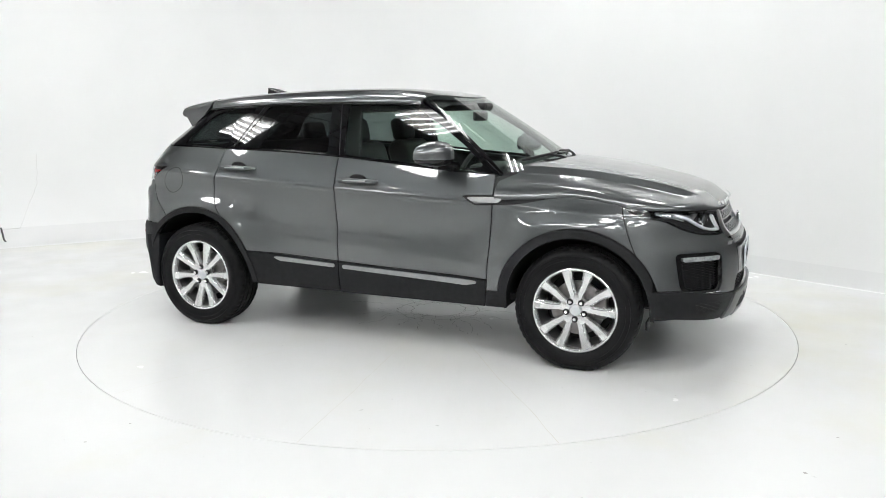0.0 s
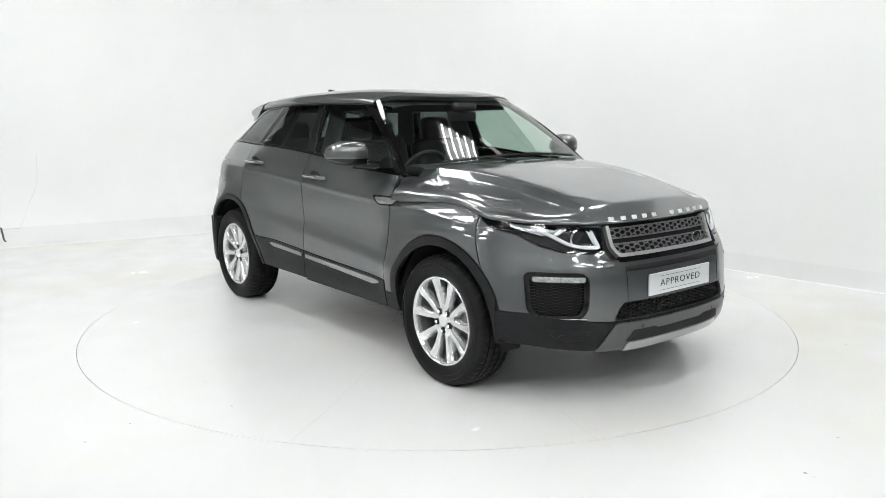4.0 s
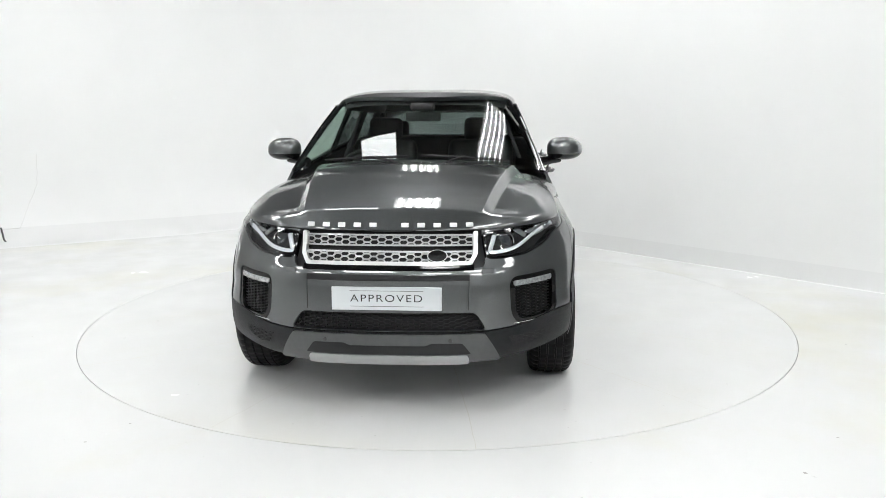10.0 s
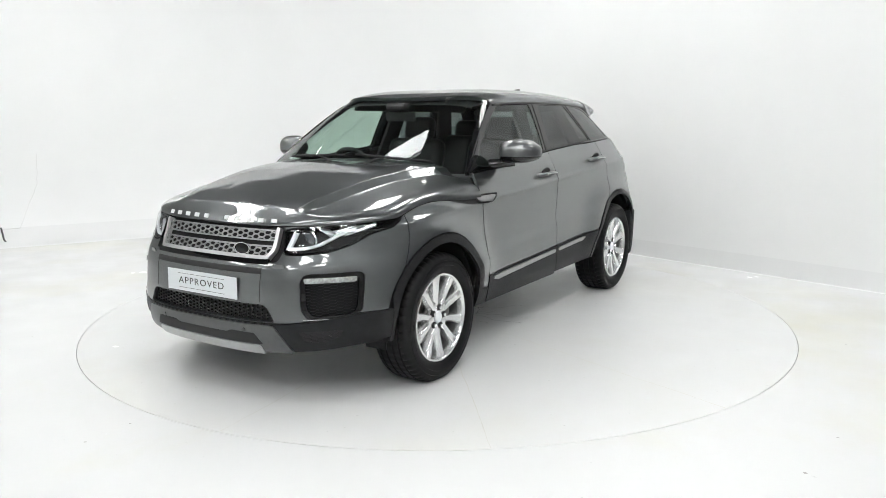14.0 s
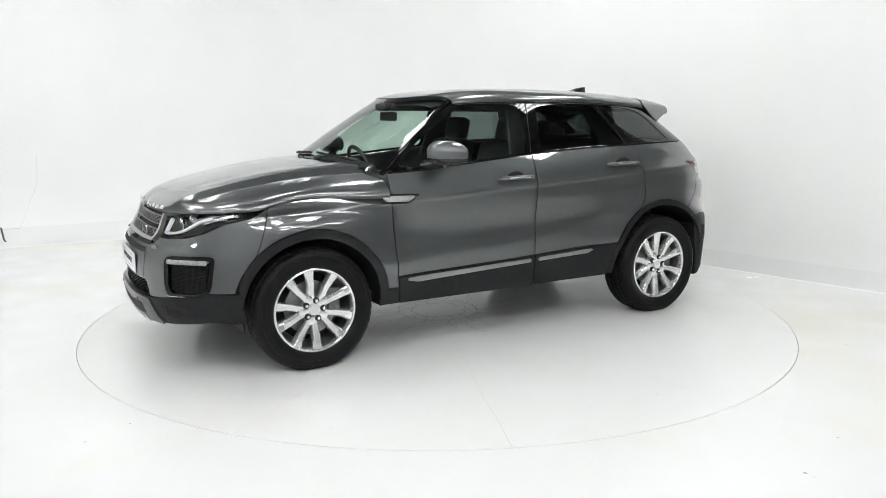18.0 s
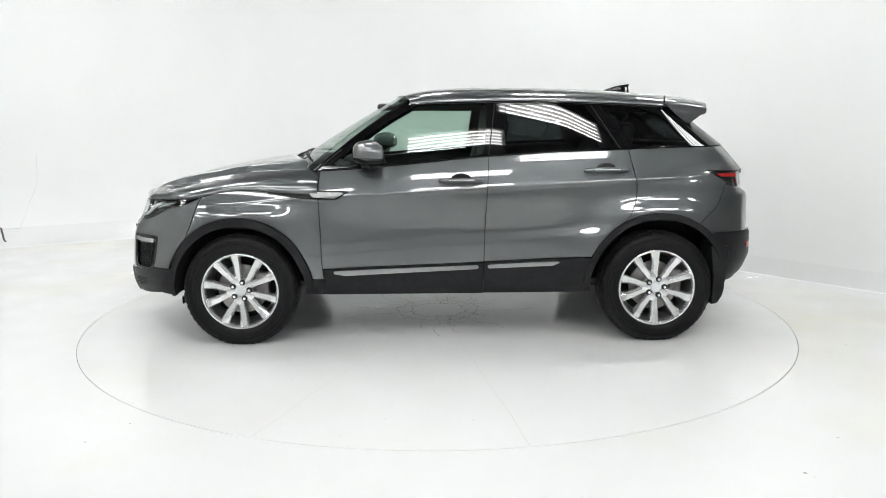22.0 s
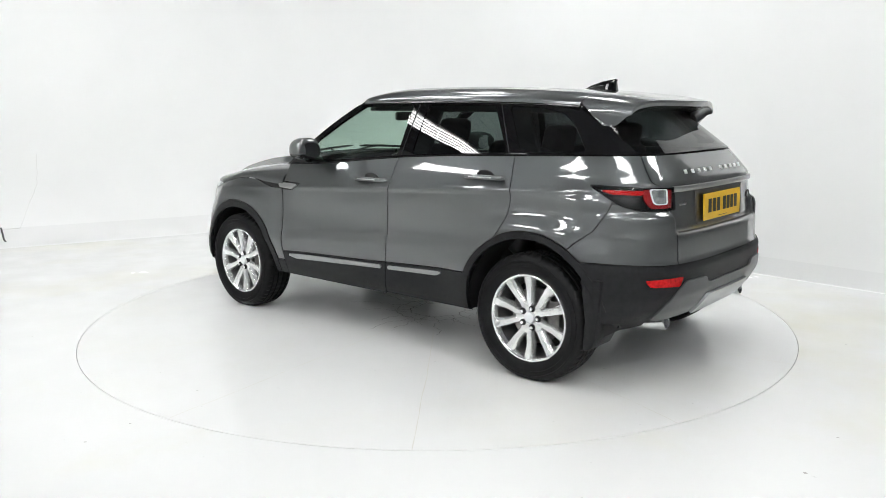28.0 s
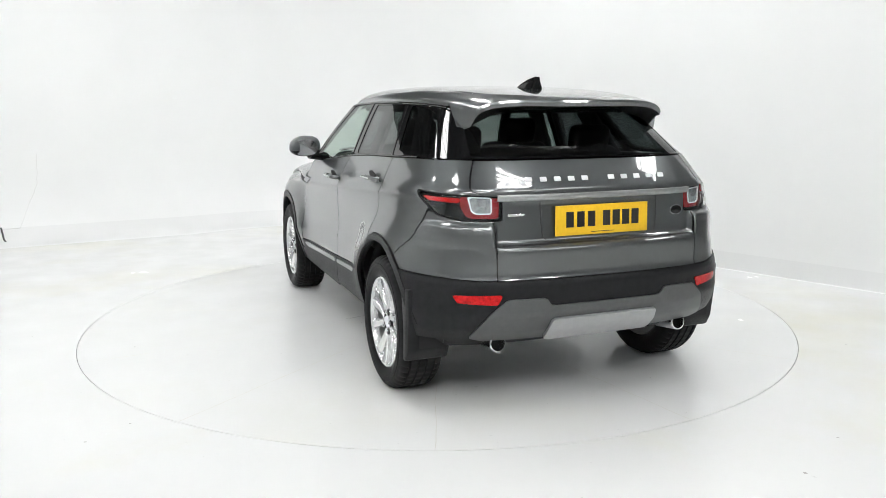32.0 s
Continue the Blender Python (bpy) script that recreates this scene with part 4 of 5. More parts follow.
def spoke_mesh(cen0, s):
    """One limb of a tulip-shaped pair: a flat crown, a chamfer towards its twin and deep flanks."""
    b = bmesh.new()
    rows = []
    for i in range(15):
        u = i / 14
        r = 0.046 + 0.186 * u
        off = float(np.interp(r, (0.046, 0.075, 0.10, 0.15, 0.232), (0.0150, 0.0178, 0.0235, 0.0425, 0.0640)))
        cen = cen0 + s * math.asin(min(0.9, off / r))
        hw = float(np.interp(r, (0.046, 0.075, 0.10, 0.15, 0.19, 0.232), (0.0150, 0.0185, 0.0205, 0.0225, 0.0250, 0.0300)))
        top = 0.079 + 0.019 * u - 0.004 * math.sin(math.pi * u)
        rad, tan = Vector((math.cos(cen), 0, math.sin(cen))), Vector((-math.sin(cen), 0, math.cos(cen)))
        sec = ((-hw * 1.10, top - 0.045), (-hw, top - 0.013), (-hw * 0.62, top - 0.003), (-hw * 0.48, top), (hw * 0.74, top), (hw * 0.90, top - 0.005), (hw * 1.12, top - 0.045))
        rows.append([b.verts.new(rad * r + tan * (o * s) + Vector((0, y, 0))) for o, y in sec])
    m = len(rows[0])
    for A, B in zip(rows, rows[1:]):
        for j in range(m):
            b.faces.new((A[j], A[(j + 1) % m], B[(j + 1) % m], B[j]))
    b.faces.new(rows[0])
    b.faces.new(rows[-1])
    bmesh.ops.recalc_face_normals(b, faces=b.faces)
    return b


def wheel(car, at, turn_z, phase):
    """One wheel; its outer face looks along +y. phase: the angle of one spoke pair."""
    w = new("wheel")
    w.parent = car
    w.matrix_basis = pose(*at, 0, 0, turn_z)
    part("tyre", tyre_mesh(at[2]), RUBBER, w, "black road tyre with notched shoulders", True)
    for r0 in (0.292, 0.318):
        part("wall_ring", lathe([(r0, 0.1175), (r0 + 0.0015, 0.1212), (r0 + 0.003, 0.1175)], 96, False), RUBBER, w, smooth=True)
    part("rim", lathe([(0.247, 0.096), (0.2465, 0.103), (0.243, 0.1055), (0.236, 0.1045), (0.2315, 0.099), (0.2285, 0.088), (0.2265, 0.066), (0.233, 0.062), (0.243, 0.085)], 96), ALLOY, w, "silver alloy rim", True)
    # barrel split from the rim and painted dark for the shade between spokes
    part("barrel", lathe([(0.2262, 0.066), (0.222, 0.05), (0.205, -0.02), (0.205, -0.09), (0.24, -0.1), (0.25, -0.09), (0.235, -0.06), (0.2305, 0.062)], 72), ALLOY_SHADED, w, "inner wheel barrel with shade painted into its dark alloy", True)
    for k in range(5):
        a = math.radians(72 * k + phase)
        for s in (-1, 1):
            part("spoke", spoke_mesh(a, s), ALLOY, w, smooth=True)
        part("spoke_web", box(0.060, 0.024, 0.042, (0.063 * math.cos(a), 0.0690, 0.063 * math.sin(a)), 0.006, turn=pose(0, 0, 0, 0, -math.degrees(a), 0)), ALLOY, w, smooth=True)
    part("hub", lathe([(0.0, 0.05), (0.072, 0.03), (0.072, 0.066), (0.066, 0.0745), (0.047, 0.0765), (0.040, 0.0715), (0.0, 0.0715)], 48), ALLOY, w, "silver wheel centre", True)
    part("centre_cap", lathe([(0.0, 0.07), (0.033, 0.07), (0.033, 0.083), (0.029, 0.087), (0.0, 0.0885)], 32), CAP, w, "pale silver centre cap", True)
    for k in range(5):
        a = math.radians(72 * k + phase + 36)
        M = Matrix.Translation((0.055 * math.cos(a), 0, 0.055 * math.sin(a)))
        part("lug_recess", lathe([(0.0, 0.072), (0.0175, 0.072), (0.0175, 0.0835), (0.0, 0.0835)], 20, M=M), MATT, w, smooth=True)
        part("lug_nut", lathe([(0.0, 0.07), (0.0112, 0.07), (0.0112, 0.091), (0.008, 0.095), (0.0, 0.095)], 6, M=M), CHROME, w)
    part("brake_disc", lathe([(0.06, -0.005), (0.158, -0.005), (0.158, 0.018), (0.06, 0.018)], 48), STEEL, w, "steel brake disc", True)
    part("brake_bell", lathe([(0.0, 0.0), (0.075, 0.0), (0.072, 0.034), (0.0, 0.036)], 36), ALLOY_SHADED, w, smooth=True)
    part("brake_caliper", box(0.075, 0.075, 0.16, (-0.135, 0.012, 0.03), 0.014), CALIPER, w, "dusty grey brake caliper", True)
    part("hub_carrier", lathe([(0.0, -0.05), (0.2, -0.05), (0.2, -0.04), (0.0, 0.0)], 32), MATT, w, smooth=True)
    return w


# ---------------------------------------------------------------- details of the car
def nose_x(y, z):
    y, z = np.broadcast_arrays(np.asarray(y, float), np.asarray(z, float))
    x = np.full(y.shape, 2.0)
    for _ in range(12):
        w = half_width(x, z)
        x = 0.5 * x + 0.5 * (1.3 + (XF(z) - 1.3) * np.clip(1 - (np.abs(y) / w) ** NOSE_E, 0, 1) ** (1 / NOSE_E))
    return x


def tail_x(y, z):
    y, z = np.broadcast_arrays(np.asarray(y, float), np.asarray(z, float))
    x = np.full(y.shape, -1.9)
    for _ in range(12):
        w = half_width(x, z)
        x = 0.5 * x + 0.5 * (-1.3 + (XR(z) + 1.3) * (1 + corner_swell(y, z)) * np.clip(1 - (np.abs(y) / w) ** TAIL_E, 0, 1) ** (1 / TAIL_E))
    return x


def patch(fx, y0, y1, z0, z1, ny, nz, out=1):
    """A fine piece of the nose or tail skin between two widths and heights."""
    y, z = np.meshgrid(np.linspace(y0, y1, ny), np.linspace(z0, z1, nz))
    V, F = grid(np.stack([fx(y, z), y, z], 2))
    return outward(V, F, (0, 0, 0.7))


def yz(V):
    return V[:, [1, 2]]


def skin_strip(fx, name, path, width, m, parent, push=0.004, thick=0.006, label=""):
    """A narrow raised band on the nose or tail skin along a path of (y, z)."""
    P = np.array(path, float)
    if len(P) > 2:
        for _ in range(2):
            Q = [P[0]]
            for a, b in zip(P, P[1:]):
                Q += [a * 0.75 + b * 0.25, a * 0.25 + b * 0.75]
            P = np.array(Q + [P[-1]])
    else:
        P = np.array([P[0] * (1 - t) + P[1] * t for t in np.linspace(0, 1, 14)])
    d = np.gradient(P, axis=0)
    n = np.stack([-d[:, 1], d[:, 0]], 1)
    n /= np.linalg.norm(n, axis=1, keepdims=True)
    rows = []
    for o, h in ((-1, -thick), (-1, 0), (-0.7, thick * 0.35), (0.7, thick * 0.35), (1, 0), (1, -thick)):
        q = P + n * width / 2 * o
        s = 1 if fx is nose_x else -1
        rows.append(np.stack([fx(q[:, 0], q[:, 1]) + s * (push + h), q[:, 0], q[:, 1]], 1))
    V, F = grid(np.array(rows))
    V, F = outward(V, F, (0, 0, 0.7))
    ob = obj(name, V[:, :3], F, m, parent, label)
    ob.data.set_sharp_from_angle(angle=radians(50))
    return ob


def hexes(y0, y1, z0, z1, wide, tall, wall, skew=0.0):
    """Bars of a honeycomb of flat-topped holes, in staggered rows: positive within the bars."""
    def f(V):
        y, z = V[:, 1] + skew, V[:, 2]
        best = np.full(len(V), -1e9)
        span = 1.5 * wide
        lean = 1 / math.hypot(1, wide / (2 * tall))
        for r in range(-1, int((z1 - z0) / (tall / 2)) + 1):
            cz = z0 + (r + 1) * tall / 2
            yy = y + (span / 2 if r % 2 else 0)
            u = np.abs((yy / span - np.round(yy / span)) * span)
            v = np.abs(z - cz)
            h = np.minimum(tall / 2 - v, (wide / 2 - u - v * wide / (2 * tall)) * lean) - wall / 2
            best = np.maximum(best, h)
        inn = np.minimum(np.minimum(y - y0 - wall, y1 - wall - y), np.minimum(z - z0 - wall * 0.5, z1 - wall * 0.5 - z))
        return -np.minimum(best, inn)
    return f


def writing(name, text, size, m, parent, M, depth=0.0006):
    c = bpy.data.curves.new(name, "FONT")
    c.body, c.size, c.align_x, c.align_y, c.extrude = text, size, "CENTER", "CENTER", depth
    c.space_character = 1.2
    c.offset = -0.0002
    t = bpy.data.objects.new(name, c)
    me = bpy.data.meshes.new_from_object(t)
    bpy.data.objects.remove(t)
    me.materials.append(m)
    ob = new(name, me)
    ob.parent = parent
    ob.matrix_basis = M
    return ob


def under_parts(car, LV, LF):
    inF, inR = arch_f(WB, HUB, 0.43), arch_f(-WB, HUB + 0.01, 0.445)
    cuts = (lambda V: BELT(V[:, 0]) - 0.01 - V[:, 2], z_over(0.3), inF, inR, lambda V: np.where(V[:, 0] > 0.8, SHUT(V[:, 0]) - 0.02, 9) - V[:, 2])
    panel("inner_shell", LV, LF, MATT, car, cuts, both=True, gap=0, lip=0, push=-0.035, label="black inner body shell")
    bm = bmesh.new()
    box(1.76, 1.5, 0.05, (0.0, 0, 0.35), 0.02, bm=bm)
    box(0.62, 1.0, 0.05, (1.33, 0, 0.33), 0.02, bm=bm)
    box(0.36, 0.9, 0.05, (1.82, 0, 0.30), 0.02, bm=bm)
    box(0.62, 1.0, 0.06, (-1.33, 0, 0.38), 0.02, bm=bm)
    box(0.36, 1.3, 0.08, (-1.76, 0, 0.44), 0.03, bm=bm)
    box(0.5, 0.34, 0.08, (1.2, 0, 0.27), 0.03, bm=bm)
    box(0.9, 0.14, 0.1, (0.1, 0.0, 0.30), 0.03, bm=bm)
    part("underbody", bm, UNDER, car, "black underbody tray")
    for s in (1, -1):
        for cx, cz, r in ((WB, HUB, 0.435), (-WB, HUB + 0.01, 0.45)):
            rows = []
            for y in (0.87, 0.80, 0.60, 0.52):
                a = np.linspace(-0.1, np.pi + 0.1, 48)
                rr = r if y > 0.55 else r - 0.02
                rows.append(np.stack([cx + rr * np.cos(a), np.full(48, s * y), cz + rr * np.sin(a)], 1))
            V, F = grid(np.array(rows))
            ob = obj("wheel_liner", V[:, :3], F, MATT, car, "black wheel arch liner")
            b = bmesh.new()
            vs = [b.verts.new((cx + (r - 0.02) * math.cos(t), s * 0.52, cz + (r - 0.02) * math.sin(t))) for t in np.linspace(-0.1, math.pi + 0.1, 32)]
            b.faces.new(vs)
            part("liner_wall", b, MATT, car)
    for x in (WB, -WB):
        part("axle", tube([(x, -0.72, 0.34), (x, -0.3, 0.31), (x, 0.3, 0.31), (x, 0.72, 0.34)], 0.035), MATT, car, smooth=True)
    # mud flaps behind the rear wheels
    for s in (1, -1):
        poly = [(-1.66, 0.62), (-1.78, 0.62), (-1.775, 0.46), (-1.755, 0.30), (-1.725, 0.245), (-1.68, 0.235), (-1.69, 0.40)]
        M = Matrix(((1, 0, 0, 0), (0, 0, 1, 0.70 if s > 0 else -0.925), (0, 1, 0, 0), (0, 0, 0, 1)))
        part("mud_flap", prism(poly, 0.225, M, 0.012), CLAD, car, "black rubber mud flap", True)
    # little flap ahead of the front wheels
    for s in (1, -1):
        part("air_deflector", box(0.012, 0.13, 0.05, (1.72, s * 0.76, 0.275), 0.004), CLAD, car, "black front wheel deflector")
    # tail pipes
    for s in (1, -1):
        pr = [(0.036, 0.0), (0.043, 0.004), (0.044, 0.16), (0.034, 0.16), (0.034, 0.01)]
        p = part("exhaust_tip", lathe(pr, 32, M=Matrix.Translation((-1.962, s * 0.530, 0.358)) @ pose(0, 0, 0, 0, 0, -90) @ pose(0, 0, 0, -8)), BRIGHT, car, "round chrome tail pipe", True)
        part("pipe_inside", lathe([(0.0, 0.06), (0.035, 0.06), (0.035, 0.07), (0.0, 0.07)], 24, M=Matrix.Translation((-1.962, s * 0.530, 0.358)) @ pose(0, 0, 0, 0, 0, -90) @ pose(0, 0, 0, -8)), MATT, p)


def front_parts(car, LV, LF):
    head = inside(HEAD, nose_q)
    nose = lambda V: V[:, 0] - 1.3
    # main grille
    g = new("grille")
    g.parent = car
    V, F = patch(nose_x, -0.45, 0.45, 0.73, 0.915, 90, 18)
    panel("grille_backing", V, F, MATT, g, (), lip=0, push=-0.045)
    fr = inside(GRILLE, nose_q)
    for nm, z0, z1 in (("upper_mesh", 0.842, 0.888), ("lower_mesh", 0.767, 0.813)):
        V, F = patch(nose_x, -0.405, 0.405, z0 - 0.004, z1 + 0.004, 520, 30)
        panel(nm, V, F, SATIN, g, (hexes(-0.405, 0.405, z0, z1, 0.047, 0.0245, 0.0060),), gap=0, lip=0.006, push=-0.006, label="silver honeycomb grille mesh")
    V, F = patch(nose_x, -0.405, 0.405, 0.816, 0.838, 80, 4)
    panel("middle_bar", V, F, MATT, g, (), lip=0.01, push=-0.03)
    inn = inside([(-0.405, 0.95), (0.405, 0.95), (0.405, 0.80), (0.385, 0.766), (-0.385, 0.766), (-0.405, 0.80)], yz, 0.008)
    out = inside([(-0.425, 0.902), (0.425, 0.902), (0.424, 0.795), (0.397, 0.75), (-0.397, 0.75), (-0.424, 0.795)], yz, 0.008)
    V, F = patch(nose_x, -0.44, 0.44, 0.74, 0.905, 260, 50)
    panel("grille_surround", V, F, SURROUND, g, (NOT(inn), out), gap=0, lip=0.03, push=0.004, label="satin silver grille surround")
    V, F = patch(nose_x, -0.41, 0.41, 0.728, 0.752, 120, 8)
    panel("grille_shadow_trim", V, F, GLOSS, g, (), lip=0.01, push=0.003)
    # oval badge as a plain shape
    bx = float(nose_x(0.235, 0.796)) + 0.008
    part("badge", lathe([(0.0, 0.0), (0.046, 0.0), (0.044, 0.006), (0.0, 0.008)], 36, M=pose(bx, 0.235, 0.796, 0, 0, -95 + 12) @ Matrix.Diagonal((1, 1, 0.62, 1))), GLOSS, g, "dark green oval badge", True)
    part("badge_ring", lathe([(0.044, 0.002), (0.048, 0.002), (0.048, 0.009), (0.044, 0.009)], 36, M=pose(bx, 0.235, 0.796, 0, 0, -95 + 12) @ Matrix.Diagonal((1, 1, 0.62, 1))), CHROME, g, smooth=True)
    # lower mesh
    V, F = patch(nose_x, -0.47, 0.47, 0.435, 0.54, 60, 14)
    panel("lower_grille_backing", V, F, MATT, car, (), lip=0, push=-0.06)
    V, F = patch(nose_x, -0.47, 0.47, 0.437, 0.533, 420, 44)
    lowp = inside(LOWGRILLE, nose_q)
    panel("lower_grille", V, F, MATT, car, (lowp, hexes(-0.47, 0.47, 0.44, 0.532, 0.038, 0.018, 0.0045)), gap=0, lip=0.012, push=-0.022, label="black honeycomb lower grille")
    # slot above the plate and edge of the plate plinth
    skin_strip(nose_x, "plate_slot", [(-0.39, 0.697), (0.39, 0.697)], 0.027, MATT, car, 0.003, 0.006, "black slot above the plate")
    for s in (1, -1):
        skin_strip(nose_x, "plinth_edge", [(s * 0.388, 0.69), (s * 0.386, 0.545)], 0.004, MATT, car, 0.0005, 0.003)
    # skid plate slot
    V, F = patch(nose_x, -0.42, 0.42, 0.325, 0.40, 90, 20)
    hole = inside([(-0.395, 0.335), (-0.355, 0.388), (-0.21, 0.390), (-0.18, 0.377), (0.18, 0.377), (0.21, 0.390), (0.355, 0.388), (0.395, 0.335)], yz, 0.008)
    panel("skid_slot", V, F, MATT, car, (hole,), gap=0, lip=0.004, push=0.0162, label="black slot in the skid plate")
    # plate
    pl = new("front_plate")
    pl.parent = car
    pl.matrix_basis = pose(2.196, 0, 0.602, 0, -1.5, 0)
    part("plate_board", box(0.008, 0.522, 0.112, (0, 0, 0), 0.003), WHITE_PLATE, pl, "pale grey show plate")
    R = Matrix(((0, 0, 1, 0.0046), (1, 0, 0, 0), (0, 1, 0, 0), (0, 0, 0, 1)))
    writing("plate_text", "APPROVED", 0.049, INK, pl, R @ Matrix.Diagonal((1.24, 1, 1, 1)))
    for z in (0.037, -0.037):
        part("plate_line", box(0.001, 0.35, 0.0018, (0.0045, 0, z)), INK, pl)
    # headlights
    for s in (1, -1):
        k = None if s == 1 else -1
        h = new("headlight")
        h.parent = car
        cut = (nose, head)
        panel("housing", LV, LF, GLOSS, h, cut, mirror=k, lip=0, push=-0.05, gap=0, label="gloss black headlight housing")
        ln = panel("lens", LV, LF, LENS, h, cut, mirror=k, lip=0, push=-0.001, gap=0.001, label="clear headlight lens")
        ln.visible_shadow = False
        panel("lens_rim", LV, LF, GLOSS, h, cut + (lambda V: 0.009 - head(V),), mirror=k, lip=0.05, push=-0.003, gap=0.0, label="gloss black lens edge")
        yy = 0.545
        x = float(nose_x(yy, 0.845)) - 0.055
        M = pose(x, s * yy, 0.842, 0, 0, -90 + s * 12)
        part("projector", lathe([(0.0, 0.02), (0.036, 0.014), (0.043, 0.0), (0.043, -0.06), (0.0, -0.06)], 36, M=M), GLASSBALL, h, "round projector lamp", True)
        part("projector_ring", lathe([(0.043, -0.01), (0.050, -0.01), (0.051, 0.018), (0.045, 0.024), (0.043, 0.018)], 40, M=M), CHROME, h, "chrome projector ring", True)

        def guide(nm, pts, w, m, push):
            bmx = skin_strip(nose_x, nm, [(s * a, b) for a, b in pts], w, m, h, push, 0.012)
            return bmx
        guide("light_guide", [(0.500, 0.878), (0.484, 0.825), (0.479, 0.806), (0.492, 0.799), (0.55, 0.802), (0.61, 0.816), (0.655, 0.845), (0.695, 0.876), (0.745, 0.897)], 0.016, FROST, -0.010)
        guide("light_guide", [(0.505, 0.880), (0.486, 0.815)], 0.019, FROST, -0.009)
        rf = inside([(0.70, 0.862), (0.645, 0.897), (0.80, 0.922), (0.86, 0.926), (0.80, 0.893)], nose_q, 0.008)
        panel("reflector", LV, LF, LAMP, h, (nose, rf), mirror=k, gap=0, lip=0.008, push=-0.022, label="ribbed silver lamp reflector")
        rf2 = inside([(0.455, 0.885), (0.455, 0.80), (0.60, 0.80), (0.64, 0.83), (0.655, 0.888)], nose_q, 0.01)
        panel("bezel", LV, LF, DARK_GREY, h, (nose, rf2), mirror=k, gap=0, lip=0, push=-0.040, label="dark grey lamp bezel")
        guide("side_lamp", [(0.70, 0.868), (0.745, 0.887), (0.79, 0.91)], 0.022, BRIGHT, -0.03)
        guide("side_lamp", [(0.695, 0.90), (0.73, 0.912)], 0.014, BRIGHT, -0.03)
        guide("inner_trim", [(0.60, 0.90), (0.655, 0.862)], 0.02, SILVER, -0.035)
        # corner intake
        fog = inside(FOG, nose_q, 0.03)
        f = new("corner_intake")
        f.parent = car
        panel("intake_backing", LV, LF, MATT, f, (nose, fog), mirror=k, lip=0, push=-0.045, gap=-0.01)
        panel("intake_edge", LV, LF, GLOSS, f, (nose, fog, lambda V: 0.02 - fog(V)), mirror=k, lip=0.045, push=-0.004, gap=0, label="gloss black intake edge")
        V, F = patch(nose_x, 0.53, 0.80, 0.46, 0.66, 150, 90)
        panel("intake_mesh", V, F, CLAD, f, (lambda V: fog(V) - 0.018, lambda V: 0.64 - V[:, 2], hexes(0.5, 0.84, 0.45, 0.66, 0.034, 0.0145, 0.0042)), mirror=k, gap=0, lip=0.008, push=-0.022, label="black honeycomb intake mesh")
        V, F = patch(nose_x, 0.56, 0.80, 0.63, 0.70, 60, 24)
        lampf = inside([(0.785, 0.671), (0.595, 0.668), (0.60, 0.643), (0.785, 0.645)], yz, 0.007)
        panel("fog_lamp", V, F, LAMP, f, (lampf,), mirror=k, gap=0, lip=0.02, push=0.002, label="white daytime running lamp")
        skin_strip(nose_x, "fog_chrome", [(s * 0.755, 0.468), (s * 0.68, 0.464), (s * 0.60, 0.463)], 0.004, CHROME, f, -0.002, 0.006)
        # small lower grille in the black bumper
        V, F = patch(nose_x, 0.56, 0.78, 0.33, 0.42, 120, 50)
        sm = inside([(0.575, 0.402), (0.75, 0.410), (0.735, 0.372), (0.665, 0.342), (0.60, 0.35)], yz, 0.008)
        panel("corner_mesh", V, F, CLAD, car, (sm, hexes(0.56, 0.78, 0.33, 0.42, 0.034, 0.02, 0.003)), mirror=k, gap=0, lip=0.004, push=0.006, label="black honeycomb corner grille")
        panel("corner_mesh_backing", V, F, MATT, car, (sm,), mirror=k, gap=0, lip=0, push=0.0036)
        # towing cover
        x = float(nose_x(0.475, 0.715))
        part("tow_cover", box(0.006, 0.062, 0.03, (x + 0.0005, s * 0.475, 0.722), 0.003, turn=pose(0, 0, 0, 0, 12, s * 20)), PAINT, car)
        for yy, zz in ((0.30, 0.40), (0.70, 0.385)):
            xx = float(nose_x(yy, zz))
            part("parking_sensor", lathe([(0.0, 0.0), (0.011, 0.0), (0.01, 0.003), (0.0, 0.004)], 18, M=pose(xx + 0.017 * (yy < 0.4), s * yy, zz, 0, 0, -90 + s * (15 if yy < 0.4 else 42))), DARK_GREY, car, smooth=True)
    # plain bars where the brand stands on the bonnet lip
    n = 11
    for i in range(n):
        if i == 5:
            continue
        y = -0.385 + 0.77 * i / (n - 1)
        z = 0.931
        x = float(nose_x(y, z))
        a = math.degrees(math.atan((float(nose_x(y + 0.01, z)) - float(nose_x(y - 0.01, z))) / 0.02))
        part("letter_bar", box(0.005, 0.036, 0.022, (x + 0.011, y, z + 0.003), 0.003, turn=pose(0, 0, 0, 0, -22, -a)), LETTER, car, "plain silver badge bar")


GLASSBALL = mat("dark_projector_glass", (0.04, 0.045, 0.05), 0.05, 0.3, 1.0)


